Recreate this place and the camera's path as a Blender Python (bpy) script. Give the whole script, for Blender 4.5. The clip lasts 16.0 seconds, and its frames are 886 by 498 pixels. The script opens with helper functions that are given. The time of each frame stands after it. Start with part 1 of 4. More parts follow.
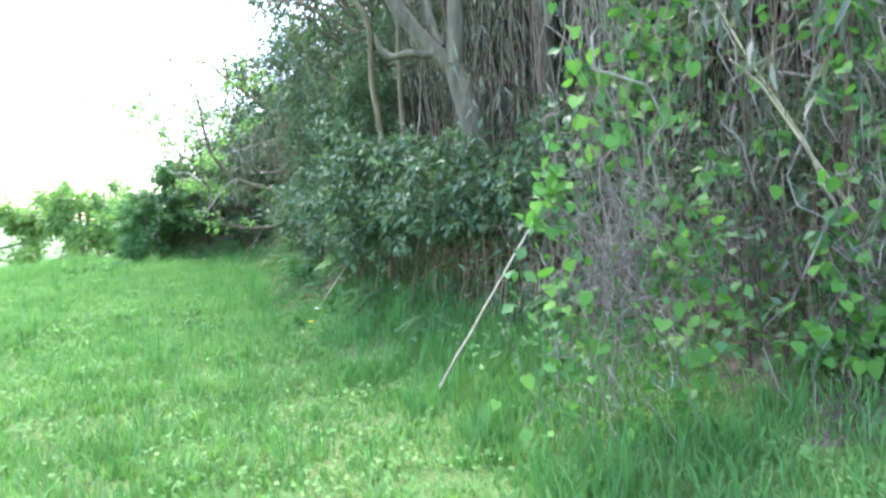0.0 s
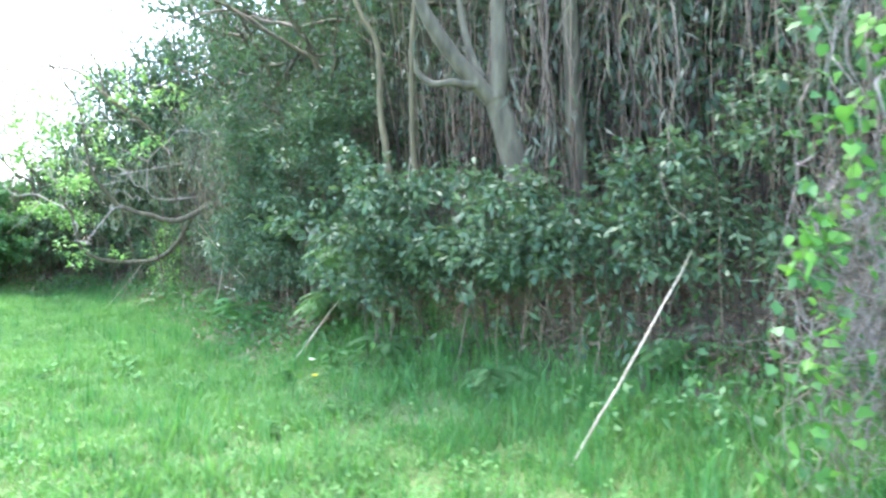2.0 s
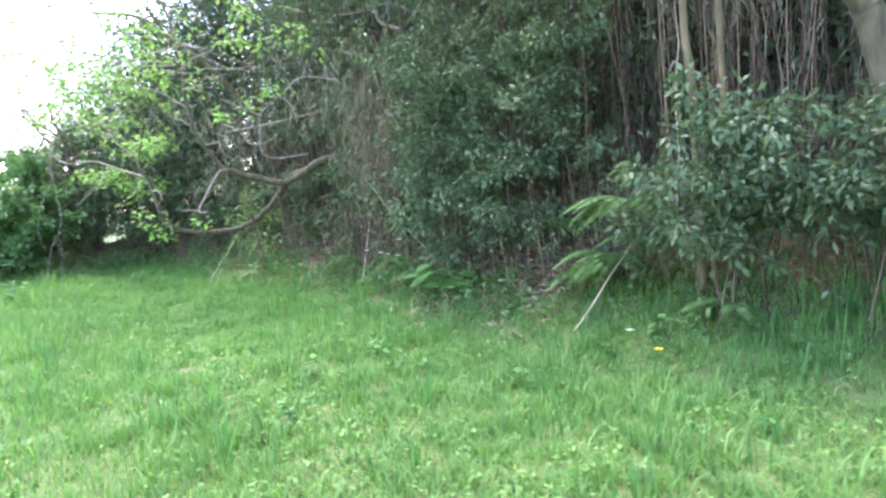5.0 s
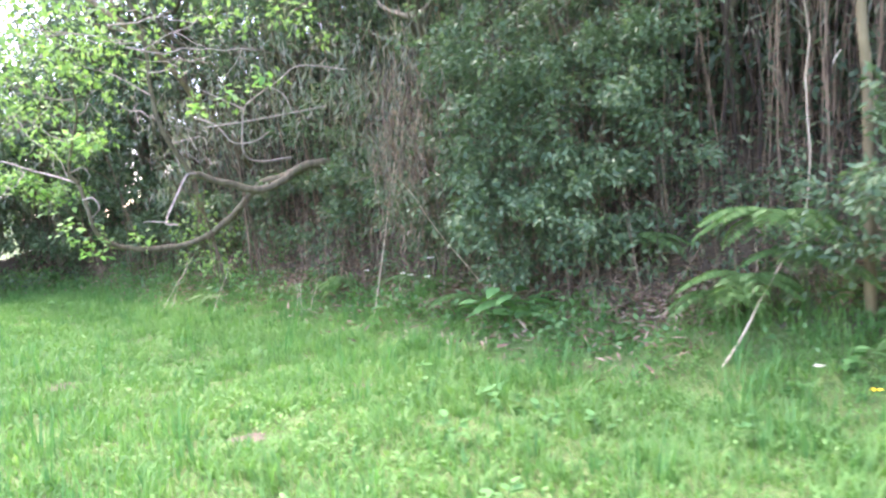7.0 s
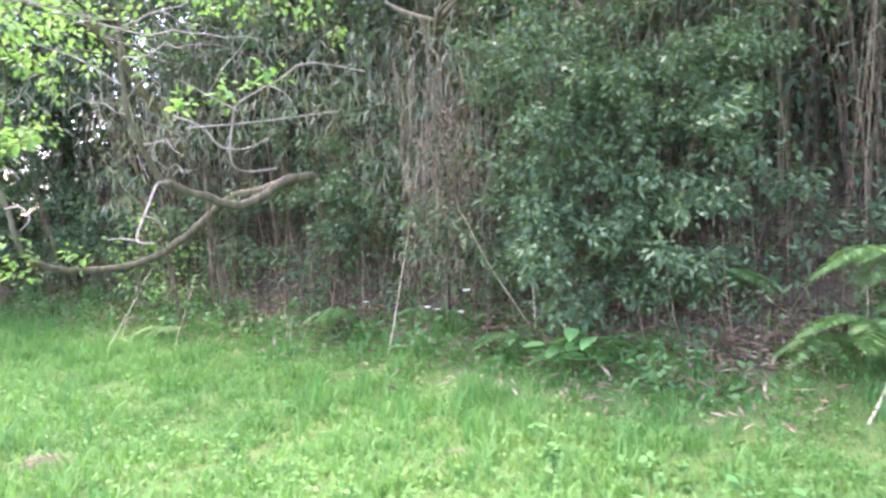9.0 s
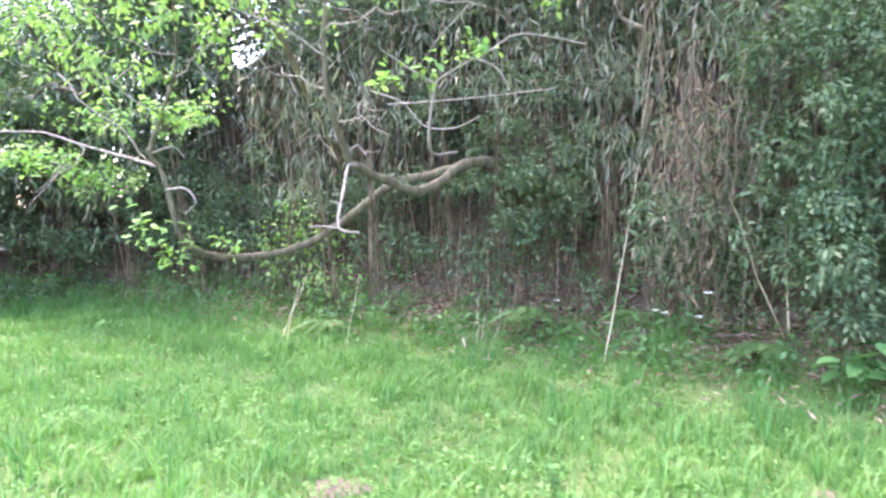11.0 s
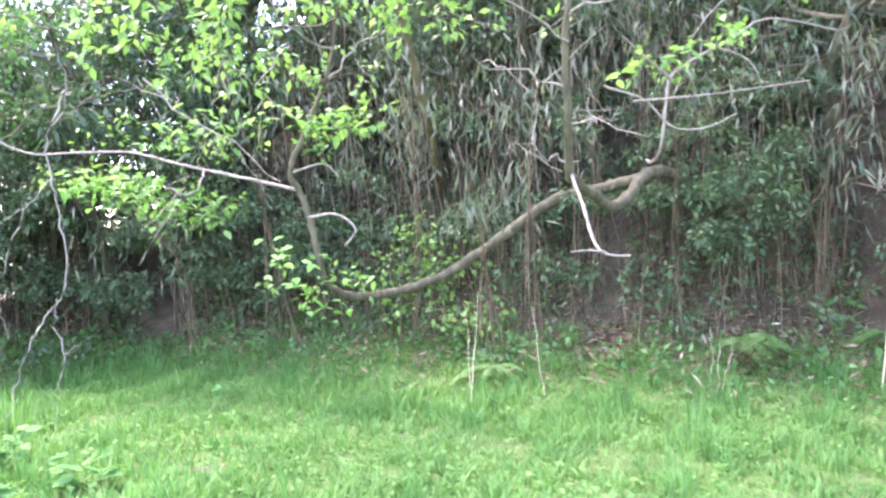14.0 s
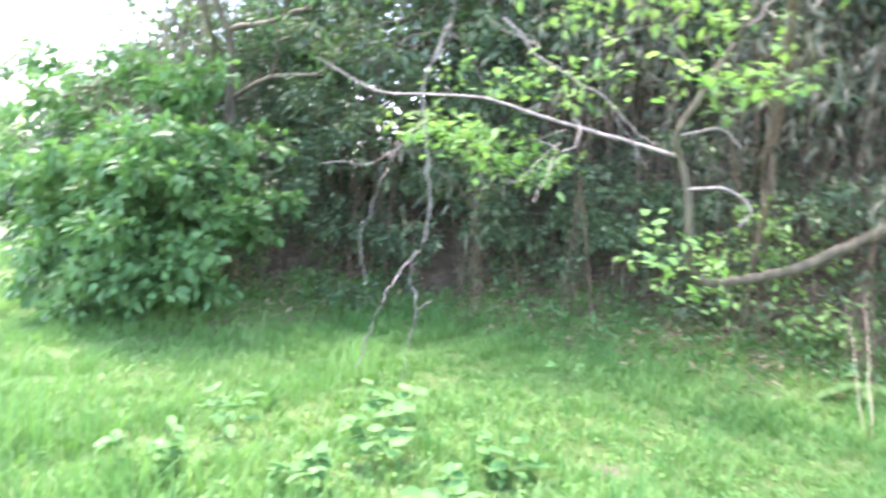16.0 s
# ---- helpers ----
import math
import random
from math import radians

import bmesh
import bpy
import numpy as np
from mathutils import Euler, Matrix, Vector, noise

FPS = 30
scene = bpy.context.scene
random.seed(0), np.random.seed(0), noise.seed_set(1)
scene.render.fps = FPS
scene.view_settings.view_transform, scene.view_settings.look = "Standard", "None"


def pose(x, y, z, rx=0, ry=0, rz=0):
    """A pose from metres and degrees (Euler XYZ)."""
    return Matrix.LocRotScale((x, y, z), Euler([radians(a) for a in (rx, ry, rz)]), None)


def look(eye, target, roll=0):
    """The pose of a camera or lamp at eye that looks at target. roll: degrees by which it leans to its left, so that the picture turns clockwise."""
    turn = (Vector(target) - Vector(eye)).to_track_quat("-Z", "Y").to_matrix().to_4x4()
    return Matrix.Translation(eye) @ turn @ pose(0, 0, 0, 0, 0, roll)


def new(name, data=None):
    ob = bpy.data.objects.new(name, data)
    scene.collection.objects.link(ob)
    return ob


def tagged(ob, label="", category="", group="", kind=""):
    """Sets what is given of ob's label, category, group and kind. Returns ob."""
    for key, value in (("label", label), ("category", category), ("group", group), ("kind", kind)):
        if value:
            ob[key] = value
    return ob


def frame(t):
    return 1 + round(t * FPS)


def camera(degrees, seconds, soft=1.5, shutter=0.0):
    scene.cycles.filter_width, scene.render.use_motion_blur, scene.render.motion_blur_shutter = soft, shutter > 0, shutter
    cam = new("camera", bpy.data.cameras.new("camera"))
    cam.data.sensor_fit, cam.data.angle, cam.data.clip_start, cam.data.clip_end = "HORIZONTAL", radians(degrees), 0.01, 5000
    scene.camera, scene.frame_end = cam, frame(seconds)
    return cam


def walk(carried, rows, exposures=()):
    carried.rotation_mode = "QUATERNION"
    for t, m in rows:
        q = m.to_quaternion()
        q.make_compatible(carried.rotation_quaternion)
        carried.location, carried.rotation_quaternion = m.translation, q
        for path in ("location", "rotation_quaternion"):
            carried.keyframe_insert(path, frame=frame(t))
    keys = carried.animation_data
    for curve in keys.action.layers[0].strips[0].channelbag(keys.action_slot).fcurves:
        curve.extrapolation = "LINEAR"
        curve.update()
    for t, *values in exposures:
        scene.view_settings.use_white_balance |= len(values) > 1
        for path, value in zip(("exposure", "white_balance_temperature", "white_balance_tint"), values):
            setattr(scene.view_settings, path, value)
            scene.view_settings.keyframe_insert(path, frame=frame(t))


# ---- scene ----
cam = camera(66.2, 16.0, 2.4, 0.4)
PATH = [
    (0, (6.541, -0.335, 1.302), (5.348, 1.742, 1.150), -2.1),
    (0.5, (6.043, -0.493, 1.322), (4.972, 1.655, 1.298), 0.5),
    (1, (5.489, -0.516, 1.350), (4.285, 1.556, 1.223), -0.5),
    (1.5, (4.987, -0.580, 1.374), (4.296, 1.711, 1.205), 1.3),
    (2, (4.481, -0.604, 1.368), (3.890, 1.722, 1.337), -0.2),
    (2.5, (3.899, -0.738, 1.388), (3.128, 1.535, 1.339), 3.4),
    (3, (3.406, -0.784, 1.427), (2.587, 1.471, 1.346), 1.7),
    (3.5, (2.840, -0.668, 1.400), (1.982, 1.568, 1.252), 4.3),
    (3.7, (2.629, -0.654, 1.406), (1.786, 1.588, 1.258), 4.8),
    (5.8, (0.382, 0.126, 1.482), (0.184, 2.504, 1.228), -5.8),
    (6, (0.173, 0.208, 1.494), (-0.016, 2.592, 1.291), -1.5),
    (6.5, (-0.338, 0.445, 1.483), (-0.378, 2.840, 1.343), -0.7),
    (7, (-0.816, 0.817, 1.444), (-0.823, 3.211, 1.284), -2.5),
    (7.5, (-1.268, 1.154, 1.457), (-1.448, 3.540, 1.271), 2.2),
    (8, (-1.610, 1.381, 1.471), (-1.447, 3.763, 1.235), 1.8),
    (8.5, (-1.976, 1.690, 1.470), (-1.585, 4.054, 1.325), -4.5),
    (9, (-2.344, 1.906, 1.493), (-1.931, 4.267, 1.406), -0.5),
    (9.5, (-2.766, 2.137, 1.518), (-2.443, 4.508, 1.336), -1.7),
    (10, (-3.194, 2.468, 1.514), (-2.928, 4.844, 1.312), -3.2),
    (10.2, (-3.362, 2.561, 1.518), (-3.101, 4.939, 1.332), -0.3),
    (12.3, (-5.161, 3.654, 1.498), (-4.670, 6.002, 1.426), -2.6),
    (12.5, (-5.318, 3.802, 1.490), (-4.816, 6.146, 1.418), -4.8),
    (13, (-5.741, 4.129, 1.507), (-5.356, 6.498, 1.477), -1.4),
    (13.5, (-6.218, 4.333, 1.514), (-5.684, 6.672, 1.448), -0.6),
    (14, (-6.602, 4.621, 1.502), (-5.941, 6.929, 1.462), -1.9),
    (14.5, (-7.056, 4.915, 1.528), (-6.370, 7.214, 1.500), 1.8),
    (15, (-7.502, 5.132, 1.542), (-6.884, 7.450, 1.465), 0.6),
    (15.5, (-7.888, 5.454, 1.519), (-7.442, 7.810, 1.403), -2.4),
    (16, (-8.309, 5.641, 1.532), (-8.135, 8.028, 1.346), 4.2),
]
walk(cam, [(t, look(eye, target, roll)) for t, eye, target, roll in PATH],
     [(0, 3.4, 6450, 23), (0.6, 3.15, 6450, 22), (1.0, 2.95, 6500, 22), (1.5, 2.9, 6550, 23), (2.0, 3.68, 6300, 22), (2.5, 3.68, 6100, 22), (3.6, 3.2, 6250, 23), (5.8, 3.5, 6850, 39), (9.0, 3.78, 6950, 41), (9.6, 3.8, 6800, 40), (12.5, 3.86, 6800, 41), (14, 3.94, 6800, 40), (16, 3.94, 6800, 38)])

# ---- light ----
SUN_AZ, SUN_EL = -40.0, 64.0
world = bpy.data.worlds.new("sky")
scene.world = world
world.use_nodes = True
sky = world.node_tree.nodes.new("ShaderNodeTexSky")
sky.sky_type, sky.sun_disc = "NISHITA", False
sky.sun_elevation, sky.sun_rotation = radians(SUN_EL), radians(SUN_AZ)
sky.air_density, sky.dust_density, sky.ozone_density = 1.0, 1.5, 1.0
back = world.node_tree.nodes["Background"]
back.inputs["Strength"].default_value = 0.15
world.node_tree.links.new(sky.outputs[0], back.inputs["Color"])
sun_data = bpy.data.lights.new("sun", "SUN")
sun_data.energy, sun_data.angle, sun_data.color = 0.85, radians(12), (1.0, 0.95, 0.86)
sun = new("sun", sun_data)
sun_way = Vector((math.sin(radians(SUN_AZ)) * math.cos(radians(SUN_EL)), math.cos(radians(SUN_AZ)) * math.cos(radians(SUN_EL)), math.sin(radians(SUN_EL))))
sun.matrix_world = look(sun_way * 40, (0, 0, 0))

rng = np.random.default_rng(7)


# ---- materials ----
def nodes_of(name):
    m = bpy.data.materials.new(name)
    m.use_nodes = True
    return m, m.node_tree.nodes, m.node_tree.links, m.node_tree.nodes["Principled BSDF"]


def ramp(nodes, links, source, stops):
    r = nodes.new("ShaderNodeValToRGB")
    while len(r.color_ramp.elements) < len(stops):
        r.color_ramp.elements.new(0.5)
    for e, (p, c) in zip(r.color_ramp.elements, stops):
        e.position, e.color = p, (*c, 1)
    links.new(source, r.inputs[0])
    return r


def noise_of(nodes, links, scale, detail=4.0, stretch=(1, 1, 1)):
    co = nodes.new("ShaderNodeTexCoord")
    mp = nodes.new("ShaderNodeMapping")
    mp.inputs["Scale"].default_value = stretch
    n = nodes.new("ShaderNodeTexNoise")
    n.inputs["Scale"].default_value, n.inputs["Detail"].default_value = scale, detail
    links.new(co.outputs["Object"], mp.inputs[0])
    links.new(mp.outputs[0], n.inputs["Vector"])
    return n


def leaf_material(name, colors, rough=0.45, glow_through=0.35, single=False, patch=0.5):
    """Leaf with light passing through it; colour varies from leaf to leaf and in soft patches."""
    m, nodes, links, bsdf = nodes_of(name)
    if single:
        info = nodes.new("ShaderNodeObjectInfo").outputs["Random"]
    else:
        info = nodes.new("ShaderNodeNewGeometry").outputs["Random Per Island"]
    n = noise_of(nodes, links, 1.3, 3)
    mix = nodes.new("ShaderNodeMath")
    mix.operation = "MULTIPLY_ADD"
    links.new(n.outputs["Fac"], mix.inputs[0])
    mix.inputs[1].default_value = patch
    add = nodes.new("ShaderNodeMath")
    add.operation = "MULTIPLY"
    add.inputs[1].default_value = 1.0 - patch * 0.5
    links.new(info, add.inputs[0])
    sub = nodes.new("ShaderNodeMath")
    sub.operation = "SUBTRACT"
    sub.inputs[1].default_value = patch * 0.25
    links.new(add.outputs[0], sub.inputs[0])
    links.new(sub.outputs[0], mix.inputs[2])
    r = ramp(nodes, links, mix.outputs[0], [(i / (len(colors) - 1), c) for i, c in enumerate(colors)])
    links.new(r.outputs[0], bsdf.inputs["Base Color"])
    bsdf.inputs["Roughness"].default_value = rough
    bsdf.inputs["Specular IOR Level"].default_value = 0.18
    tr = nodes.new("ShaderNodeBsdfTranslucent")
    warm = nodes.new("ShaderNodeMixRGB")
    warm.blend_type = "MULTIPLY"
    warm.inputs[0].default_value = 1
    warm.inputs[2].default_value = (1.0, 1.18, 0.68, 1)
    links.new(r.outputs[0], warm.inputs[1])
    links.new(warm.outputs[0], tr.inputs["Color"])
    ms = nodes.new("ShaderNodeMixShader")
    ms.inputs[0].default_value = glow_through
    links.new(bsdf.outputs[0], ms.inputs[1])
    links.new(tr.outputs[0], ms.inputs[2])
    links.new(ms.outputs[0], nodes["Material Output"].inputs["Surface"])
    return m


def bark_material(name, dark, mid, light, scale=14, stretch=(1, 1, 0.25), per_island=0.0, bump=0.6):
    m, nodes, links, bsdf = nodes_of(name)
    n = noise_of(nodes, links, scale, 6, stretch)
    source = n.outputs["Fac"]
    if per_island:
        gm = nodes.new("ShaderNodeNewGeometry")
        mx = nodes.new("ShaderNodeMath")
        mx.operation = "MULTIPLY_ADD"
        links.new(gm.outputs["Random Per Island"], mx.inputs[0])
        mx.inputs[1].default_value = per_island
        links.new(n.outputs["Fac"], mx.inputs[2])
        sb = nodes.new("ShaderNodeMath")
        sb.operation = "SUBTRACT"
        sb.inputs[1].default_value = per_island * 0.5
        links.new(mx.outputs[0], sb.inputs[0])
        source = sb.outputs[0]
    r = ramp(nodes, links, source, [(0.25, dark), (0.5, mid), (0.8, light)])
    links.new(r.outputs[0], bsdf.inputs["Base Color"])
    bsdf.inputs["Roughness"].default_value = 0.85
    b = nodes.new("ShaderNodeBump")
    b.inputs["Strength"].default_value, b.inputs["Distance"].default_value = bump, 0.02
    links.new(n.outputs["Fac"], b.inputs["Height"])
    links.new(b.outputs[0], bsdf.inputs["Normal"])
    return m


def soil_material(name, stops, scale, fine):
    m, nodes, links, bsdf = nodes_of(name)
    a, b2 = noise_of(nodes, links, scale, 6), noise_of(nodes, links, fine, 8)
    mx = nodes.new("ShaderNodeMixRGB")
    mx.inputs[0].default_value = 0.5
    links.new(a.outputs["Fac"], mx.inputs[1])
    links.new(b2.outputs["Fac"], mx.inputs[2])
    r = ramp(nodes, links, mx.outputs[0], stops)
    links.new(r.outputs[0], bsdf.inputs["Base Color"])
    bsdf.inputs["Roughness"].default_value = 0.95
    bp = nodes.new("ShaderNodeBump")
    bp.inputs["Strength"].default_value, bp.inputs["Distance"].default_value = 0.8, 0.04
    links.new(b2.outputs["Fac"], bp.inputs["Height"])
    links.new(bp.outputs[0], bsdf.inputs["Normal"])
    return m


GRASS = leaf_material("grass_blade", [(0.048, 0.128, 0.035), (0.092, 0.235, 0.063), (0.138, 0.308, 0.086), (0.25, 0.36, 0.14)], 0.55, 0.35, patch=0.8)
GRASS_TALL = leaf_material("grass_tall", [(0.04, 0.14, 0.04), (0.075, 0.23, 0.065), (0.12, 0.29, 0.085)], 0.5, 0.35)
SHRUB_LEAF = leaf_material("evergreen_leaf", [(0.036, 0.076, 0.042), (0.066, 0.128, 0.066), (0.105, 0.18, 0.088), (0.19, 0.25, 0.13)], 0.42, 0.25)
CROWN_LEAF = leaf_material("canopy_leaf", [(0.036, 0.07, 0.046), (0.062, 0.112, 0.066), (0.1, 0.165, 0.082)], 0.5, 0.35)
CORNER_LEAF = leaf_material("glossy_corner_leaf", [(0.05, 0.14, 0.05), (0.08, 0.2, 0.07), (0.13, 0.27, 0.09)], 0.45, 0.35)
FRESH_LEAF = leaf_material("fresh_leaf", [(0.09, 0.2, 0.06), (0.16, 0.3, 0.09), (0.25, 0.4, 0.14)], 0.5, 0.4)
FRESH_ONE = leaf_material("fresh_single_leaf", [(0.11, 0.28, 0.08), (0.18, 0.39, 0.12), (0.27, 0.47, 0.18)], 0.5, 0.5, single=True, patch=0.2)
VINE_ONE = leaf_material("vine_leaf", [(0.06, 0.19, 0.04), (0.1, 0.27, 0.055), (0.17, 0.36, 0.08)], 0.6, 0.4, single=True, patch=0.2)
BROAD_ONE = leaf_material("broad_weed_leaf", [(0.05, 0.16, 0.045), (0.085, 0.23, 0.068), (0.12, 0.29, 0.09)], 0.8, 0.3, single=True, patch=0.2)
FERN_LEAF = leaf_material("fern_leaf", [(0.06, 0.15, 0.05), (0.1, 0.22, 0.07), (0.16, 0.27, 0.1)], 0.5, 0.35)
BAMBOO_LEAF = leaf_material("bamboo_leaf", [(0.05, 0.075, 0.05), (0.1, 0.135, 0.09), (0.17, 0.195, 0.14), (0.28, 0.275, 0.205)], 0.45, 0.3)
DRY_LEAF = leaf_material("dry_leaf", [(0.07, 0.048, 0.03), (0.15, 0.105, 0.065), (0.25, 0.19, 0.125), (0.4, 0.33, 0.24)], 0.8, 0.15)
PETAL = leaf_material("white_petal", [(0.75, 0.76, 0.72), (0.82, 0.82, 0.78)], 0.6, 0.3)
YELLOW = leaf_material("yellow_petal", [(0.7, 0.55, 0.02), (0.8, 0.65, 0.05)], 0.6, 0.2)
BARK = bark_material("tree_bark", (0.045, 0.041, 0.024), (0.095, 0.087, 0.05), (0.165, 0.152, 0.09))
BARK_MOSS = bark_material("mossy_bark", (0.06, 0.05, 0.024), (0.125, 0.105, 0.05), (0.2, 0.17, 0.09))
DEAD_WOOD = bark_material("dead_wood", (0.11, 0.095, 0.078), (0.22, 0.195, 0.16), (0.36, 0.32, 0.27), 20, per_island=0.5)
VINE_WOOD = bark_material("vine_wood", (0.042, 0.033, 0.021), (0.115, 0.09, 0.06), (0.25, 0.205, 0.145), 18, per_island=0.9)
CANE = bark_material("bamboo_cane", (0.032, 0.022, 0.014), (0.09, 0.064, 0.04), (0.26, 0.195, 0.125), 9, (1, 1, 0.4), per_island=1.0, bump=0.2)
POLE = bark_material("dry_pole", (0.3, 0.24, 0.15), (0.48, 0.41, 0.28), (0.62, 0.56, 0.42), 12, bump=0.2)
STEM = bark_material("green_stem", (0.05, 0.09, 0.03), (0.1, 0.17, 0.05), (0.16, 0.24, 0.08), 20)
FIELD = soil_material("field_soil", [(0.3, (0.045, 0.09, 0.02)), (0.5, (0.075, 0.14, 0.03)), (0.68, (0.11, 0.15, 0.05))], 2.2, 40)
LITTER = soil_material("leaf_litter", [(0.3, (0.034, 0.029, 0.017)), (0.5, (0.09, 0.075, 0.044)), (0.7, (0.2, 0.165, 0.105))], 5, 55)
SOIL = soil_material("bare_soil", [(0.3, (0.08, 0.062, 0.04)), (0.5, (0.16, 0.125, 0.085)), (0.7, (0.26, 0.215, 0.155))], 9, 70)


# ---- geometry helpers ----
def unit(v):
    return v / np.maximum(np.linalg.norm(v, axis=-1, keepdims=True), 1e-9)


class Build:
    """Collects tubes and leaves and links them as one mesh."""

    def __init__(self):
        self.v, self.f, self.n = [], [], 0

    def add(self, verts, faces):
        self.v.append(np.asarray(verts, float))
        self.f.extend((np.asarray(faces) + self.n).tolist())
        self.n += len(verts)

    def tube(self, points, r0, r1, sides=5, wobble=0.0):
        p = np.asarray(points, float)
        k = len(p)
        t = unit(np.gradient(p, axis=0))
        a = unit(np.cross(t, np.where(np.abs(t[:, 2:3]) > 0.9, [[1.0, 0, 0]], [[0, 0, 1.0]])))
        b = np.cross(t, a)
        r = (np.linspace(r0, r1, k) * (1 + wobble * rng.normal(size=k)))[:, None, None]
        ang = np.linspace(0, 2 * np.pi, sides, endpoint=False)
        ring = p[:, None] + r * (np.cos(ang)[None, :, None] * a[:, None] + np.sin(ang)[None, :, None] * b[:, None])
        i, j = np.meshgrid(np.arange(k - 1), np.arange(sides), indexing="ij")
        q = (j + 1) % sides
        f = np.stack([i * sides + j, i * sides + q, (i + 1) * sides + q, (i + 1) * sides + j], -1).reshape(-1, 4)
        self.add(ring.reshape(-1, 3), f)
        self.f.append([self.n - 1 - s for s in range(sides)])

    def leaves(self, at, way, length, width, rich=True, lift=None):
        """Folded pointed leaves: at (N,3) stalk end, way (N,3) the direction of the blade."""
        n = len(at)
        way = unit(np.asarray(way, float))
        up = rng.normal(size=(n, 3)) * 0.55 + ([0, 0, 1.0] if lift is None else lift)
        side = unit(np.cross(way, up))
        nor = np.cross(side, way)
        L, W = np.broadcast_to(length, n)[:, None], np.broadcast_to(width, n)[:, None]
        tip = at + way * L - nor * L * 0.12
        mid = at + way * L * 0.45
        if rich:
            v = np.stack([at, mid + side * W / 2 + nor * W * 0.15, mid, mid - side * W / 2 + nor * W * 0.15, tip], 1)
            f = np.array([[0, 1, 2], [0, 2, 3], [1, 4, 2], [2, 4, 3]])
        else:
            v = np.stack([at, mid + side * W / 2, tip, mid - side * W / 2], 1)
            f = np.array([[0, 1, 2], [0, 2, 3]])
        k = v.shape[1]
        self.add(v.reshape(-1, 3), (f[None] + (np.arange(n) * k)[:, None, None]).reshape(-1, 3))

    def mesh(self, name, mat, smooth=True):
        me = bpy.data.meshes.new(name)
        me.from_pydata(np.concatenate(self.v).tolist() if self.v else [], [], self.f)
        me.materials.append(mat)
        if smooth:
            me.shade_smooth()
        return me

    def link(self, name, mat, parent=None, label="", smooth=True):
        ob = new(name, self.mesh(name, mat, smooth))
        if parent is not None:
            ob.parent = parent
        return tagged(ob, label)


def smooth_path(points, steps=6):
    """A rounded line through the given points."""
    p = np.asarray(points, float)
    q = np.vstack([2 * p[0] - p[1], p, 2 * p[-1] - p[-2]])
    out = []
    for i in range(1, len(q) - 2):
        for t in np.linspace(0, 1, steps, endpoint=False):
            a, b, c, d = q[i - 1], q[i], q[i + 1], q[i + 2]
            out.append(0.5 * (2 * b + (c - a) * t + (2 * a - 5 * b + 4 * c - d) * t * t + (3 * b - 3 * c + d - a) * t ** 3))
    out.append(p[-1])
    return np.array(out)


def wander(start, end, k=8, amount=0.08, sag=0.0):
    t = np.linspace(0, 1, k)[:, None]
    p = np.asarray(start, float) * (1 - t) + np.asarray(end, float) * t
    w = np.cumsum(rng.normal(size=(k, 3)), 0)
    w -= w[0] + (w[-1] - w[0]) * t
    p = p + w * amount
    p[:, 2] -= sag * np.sin(np.pi * t[:, 0])
    return p


# ---- the lie of the land ----
FOOT = np.array([(40, -14), (12, 0.2), (8, 1.7), (6, 2.6), (4.2, 3.5), (2.6, 4.4), (1.1, 5.5), (-0.6, 6.9), (-1.9, 8.7), (-3.6, 10.2), (-5.2, 11.2),
                 (-6.6, 12.5), (-8.0, 13.5), (-9.0, 13.2), (-10.0, 12.4), (-10.9, 12.2), (-11.6, 13.6), (-13, 17), (-16, 26), (-20, 60)], float)


def inside(x, y):
    """Signed distance past the foot of the bank, positive into the thicket."""
    p = np.stack([np.asarray(x, float), np.asarray(y, float)], -1)
    best, sign = np.full(p.shape[:-1], 1e9), np.ones(p.shape[:-1])
    for a, b in zip(FOOT[:-1], FOOT[1:]):
        d = b - a
        t = np.clip(((p - a) @ d) / (d @ d), 0, 1)
        q = p - a - t[..., None] * d
        dist = np.linalg.norm(q, axis=-1)
        s = -np.sign(d[0] * q[..., 1] - d[1] * q[..., 0])
        near = dist < best - 1e-9
        best, sign = np.where(near, dist, best), np.where(near, s, sign)
    return best * sign


def height(x, y):
    x, y = np.asarray(x, float), np.asarray(y, float)
    s = inside(x, y)
    # behind the bank an added hill shuts out sky and keeps the wood dark
    h = np.interp(s, [-0.6, 0, 0.6, 1.2, 2, 3, 5, 8, 14, 30], [0, 0.03, 0.24, 0.55, 1.1, 1.8, 3.4, 6.0, 9.5, 12])
    low_end = np.clip((x + 11) / 5, 0, 1)
    h = np.where(h > 0.5, 0.5 + (h - 0.5) * (0.12 + 0.88 * low_end), h)
    h = h + 0.035 * np.sin(x * 1.3 + 0.7 * y) * np.cos(y * 1.1 - 0.4 * x) + 0.015 * np.sin(x * 4.1) * np.sin(y * 3.7)
    away = np.maximum(0, -13 - x)
    h = h - np.where(s < 0, np.minimum(away * 0.09, 2.2), 0)
    return h


def on_ground(x, y, lift=0.0):
    return np.stack([np.asarray(x, float), np.asarray(y, float), height(x, y) + lift], -1)


def axis(lo, hi, step, far):
    inner = np.arange(lo, hi + step / 2, step)
    grow = step * 1.35 ** np.arange(1, 60)
    out = np.cumsum(grow)
    out = out[out < far]
    return np.concatenate([(lo - out)[::-1], inner, hi + out])


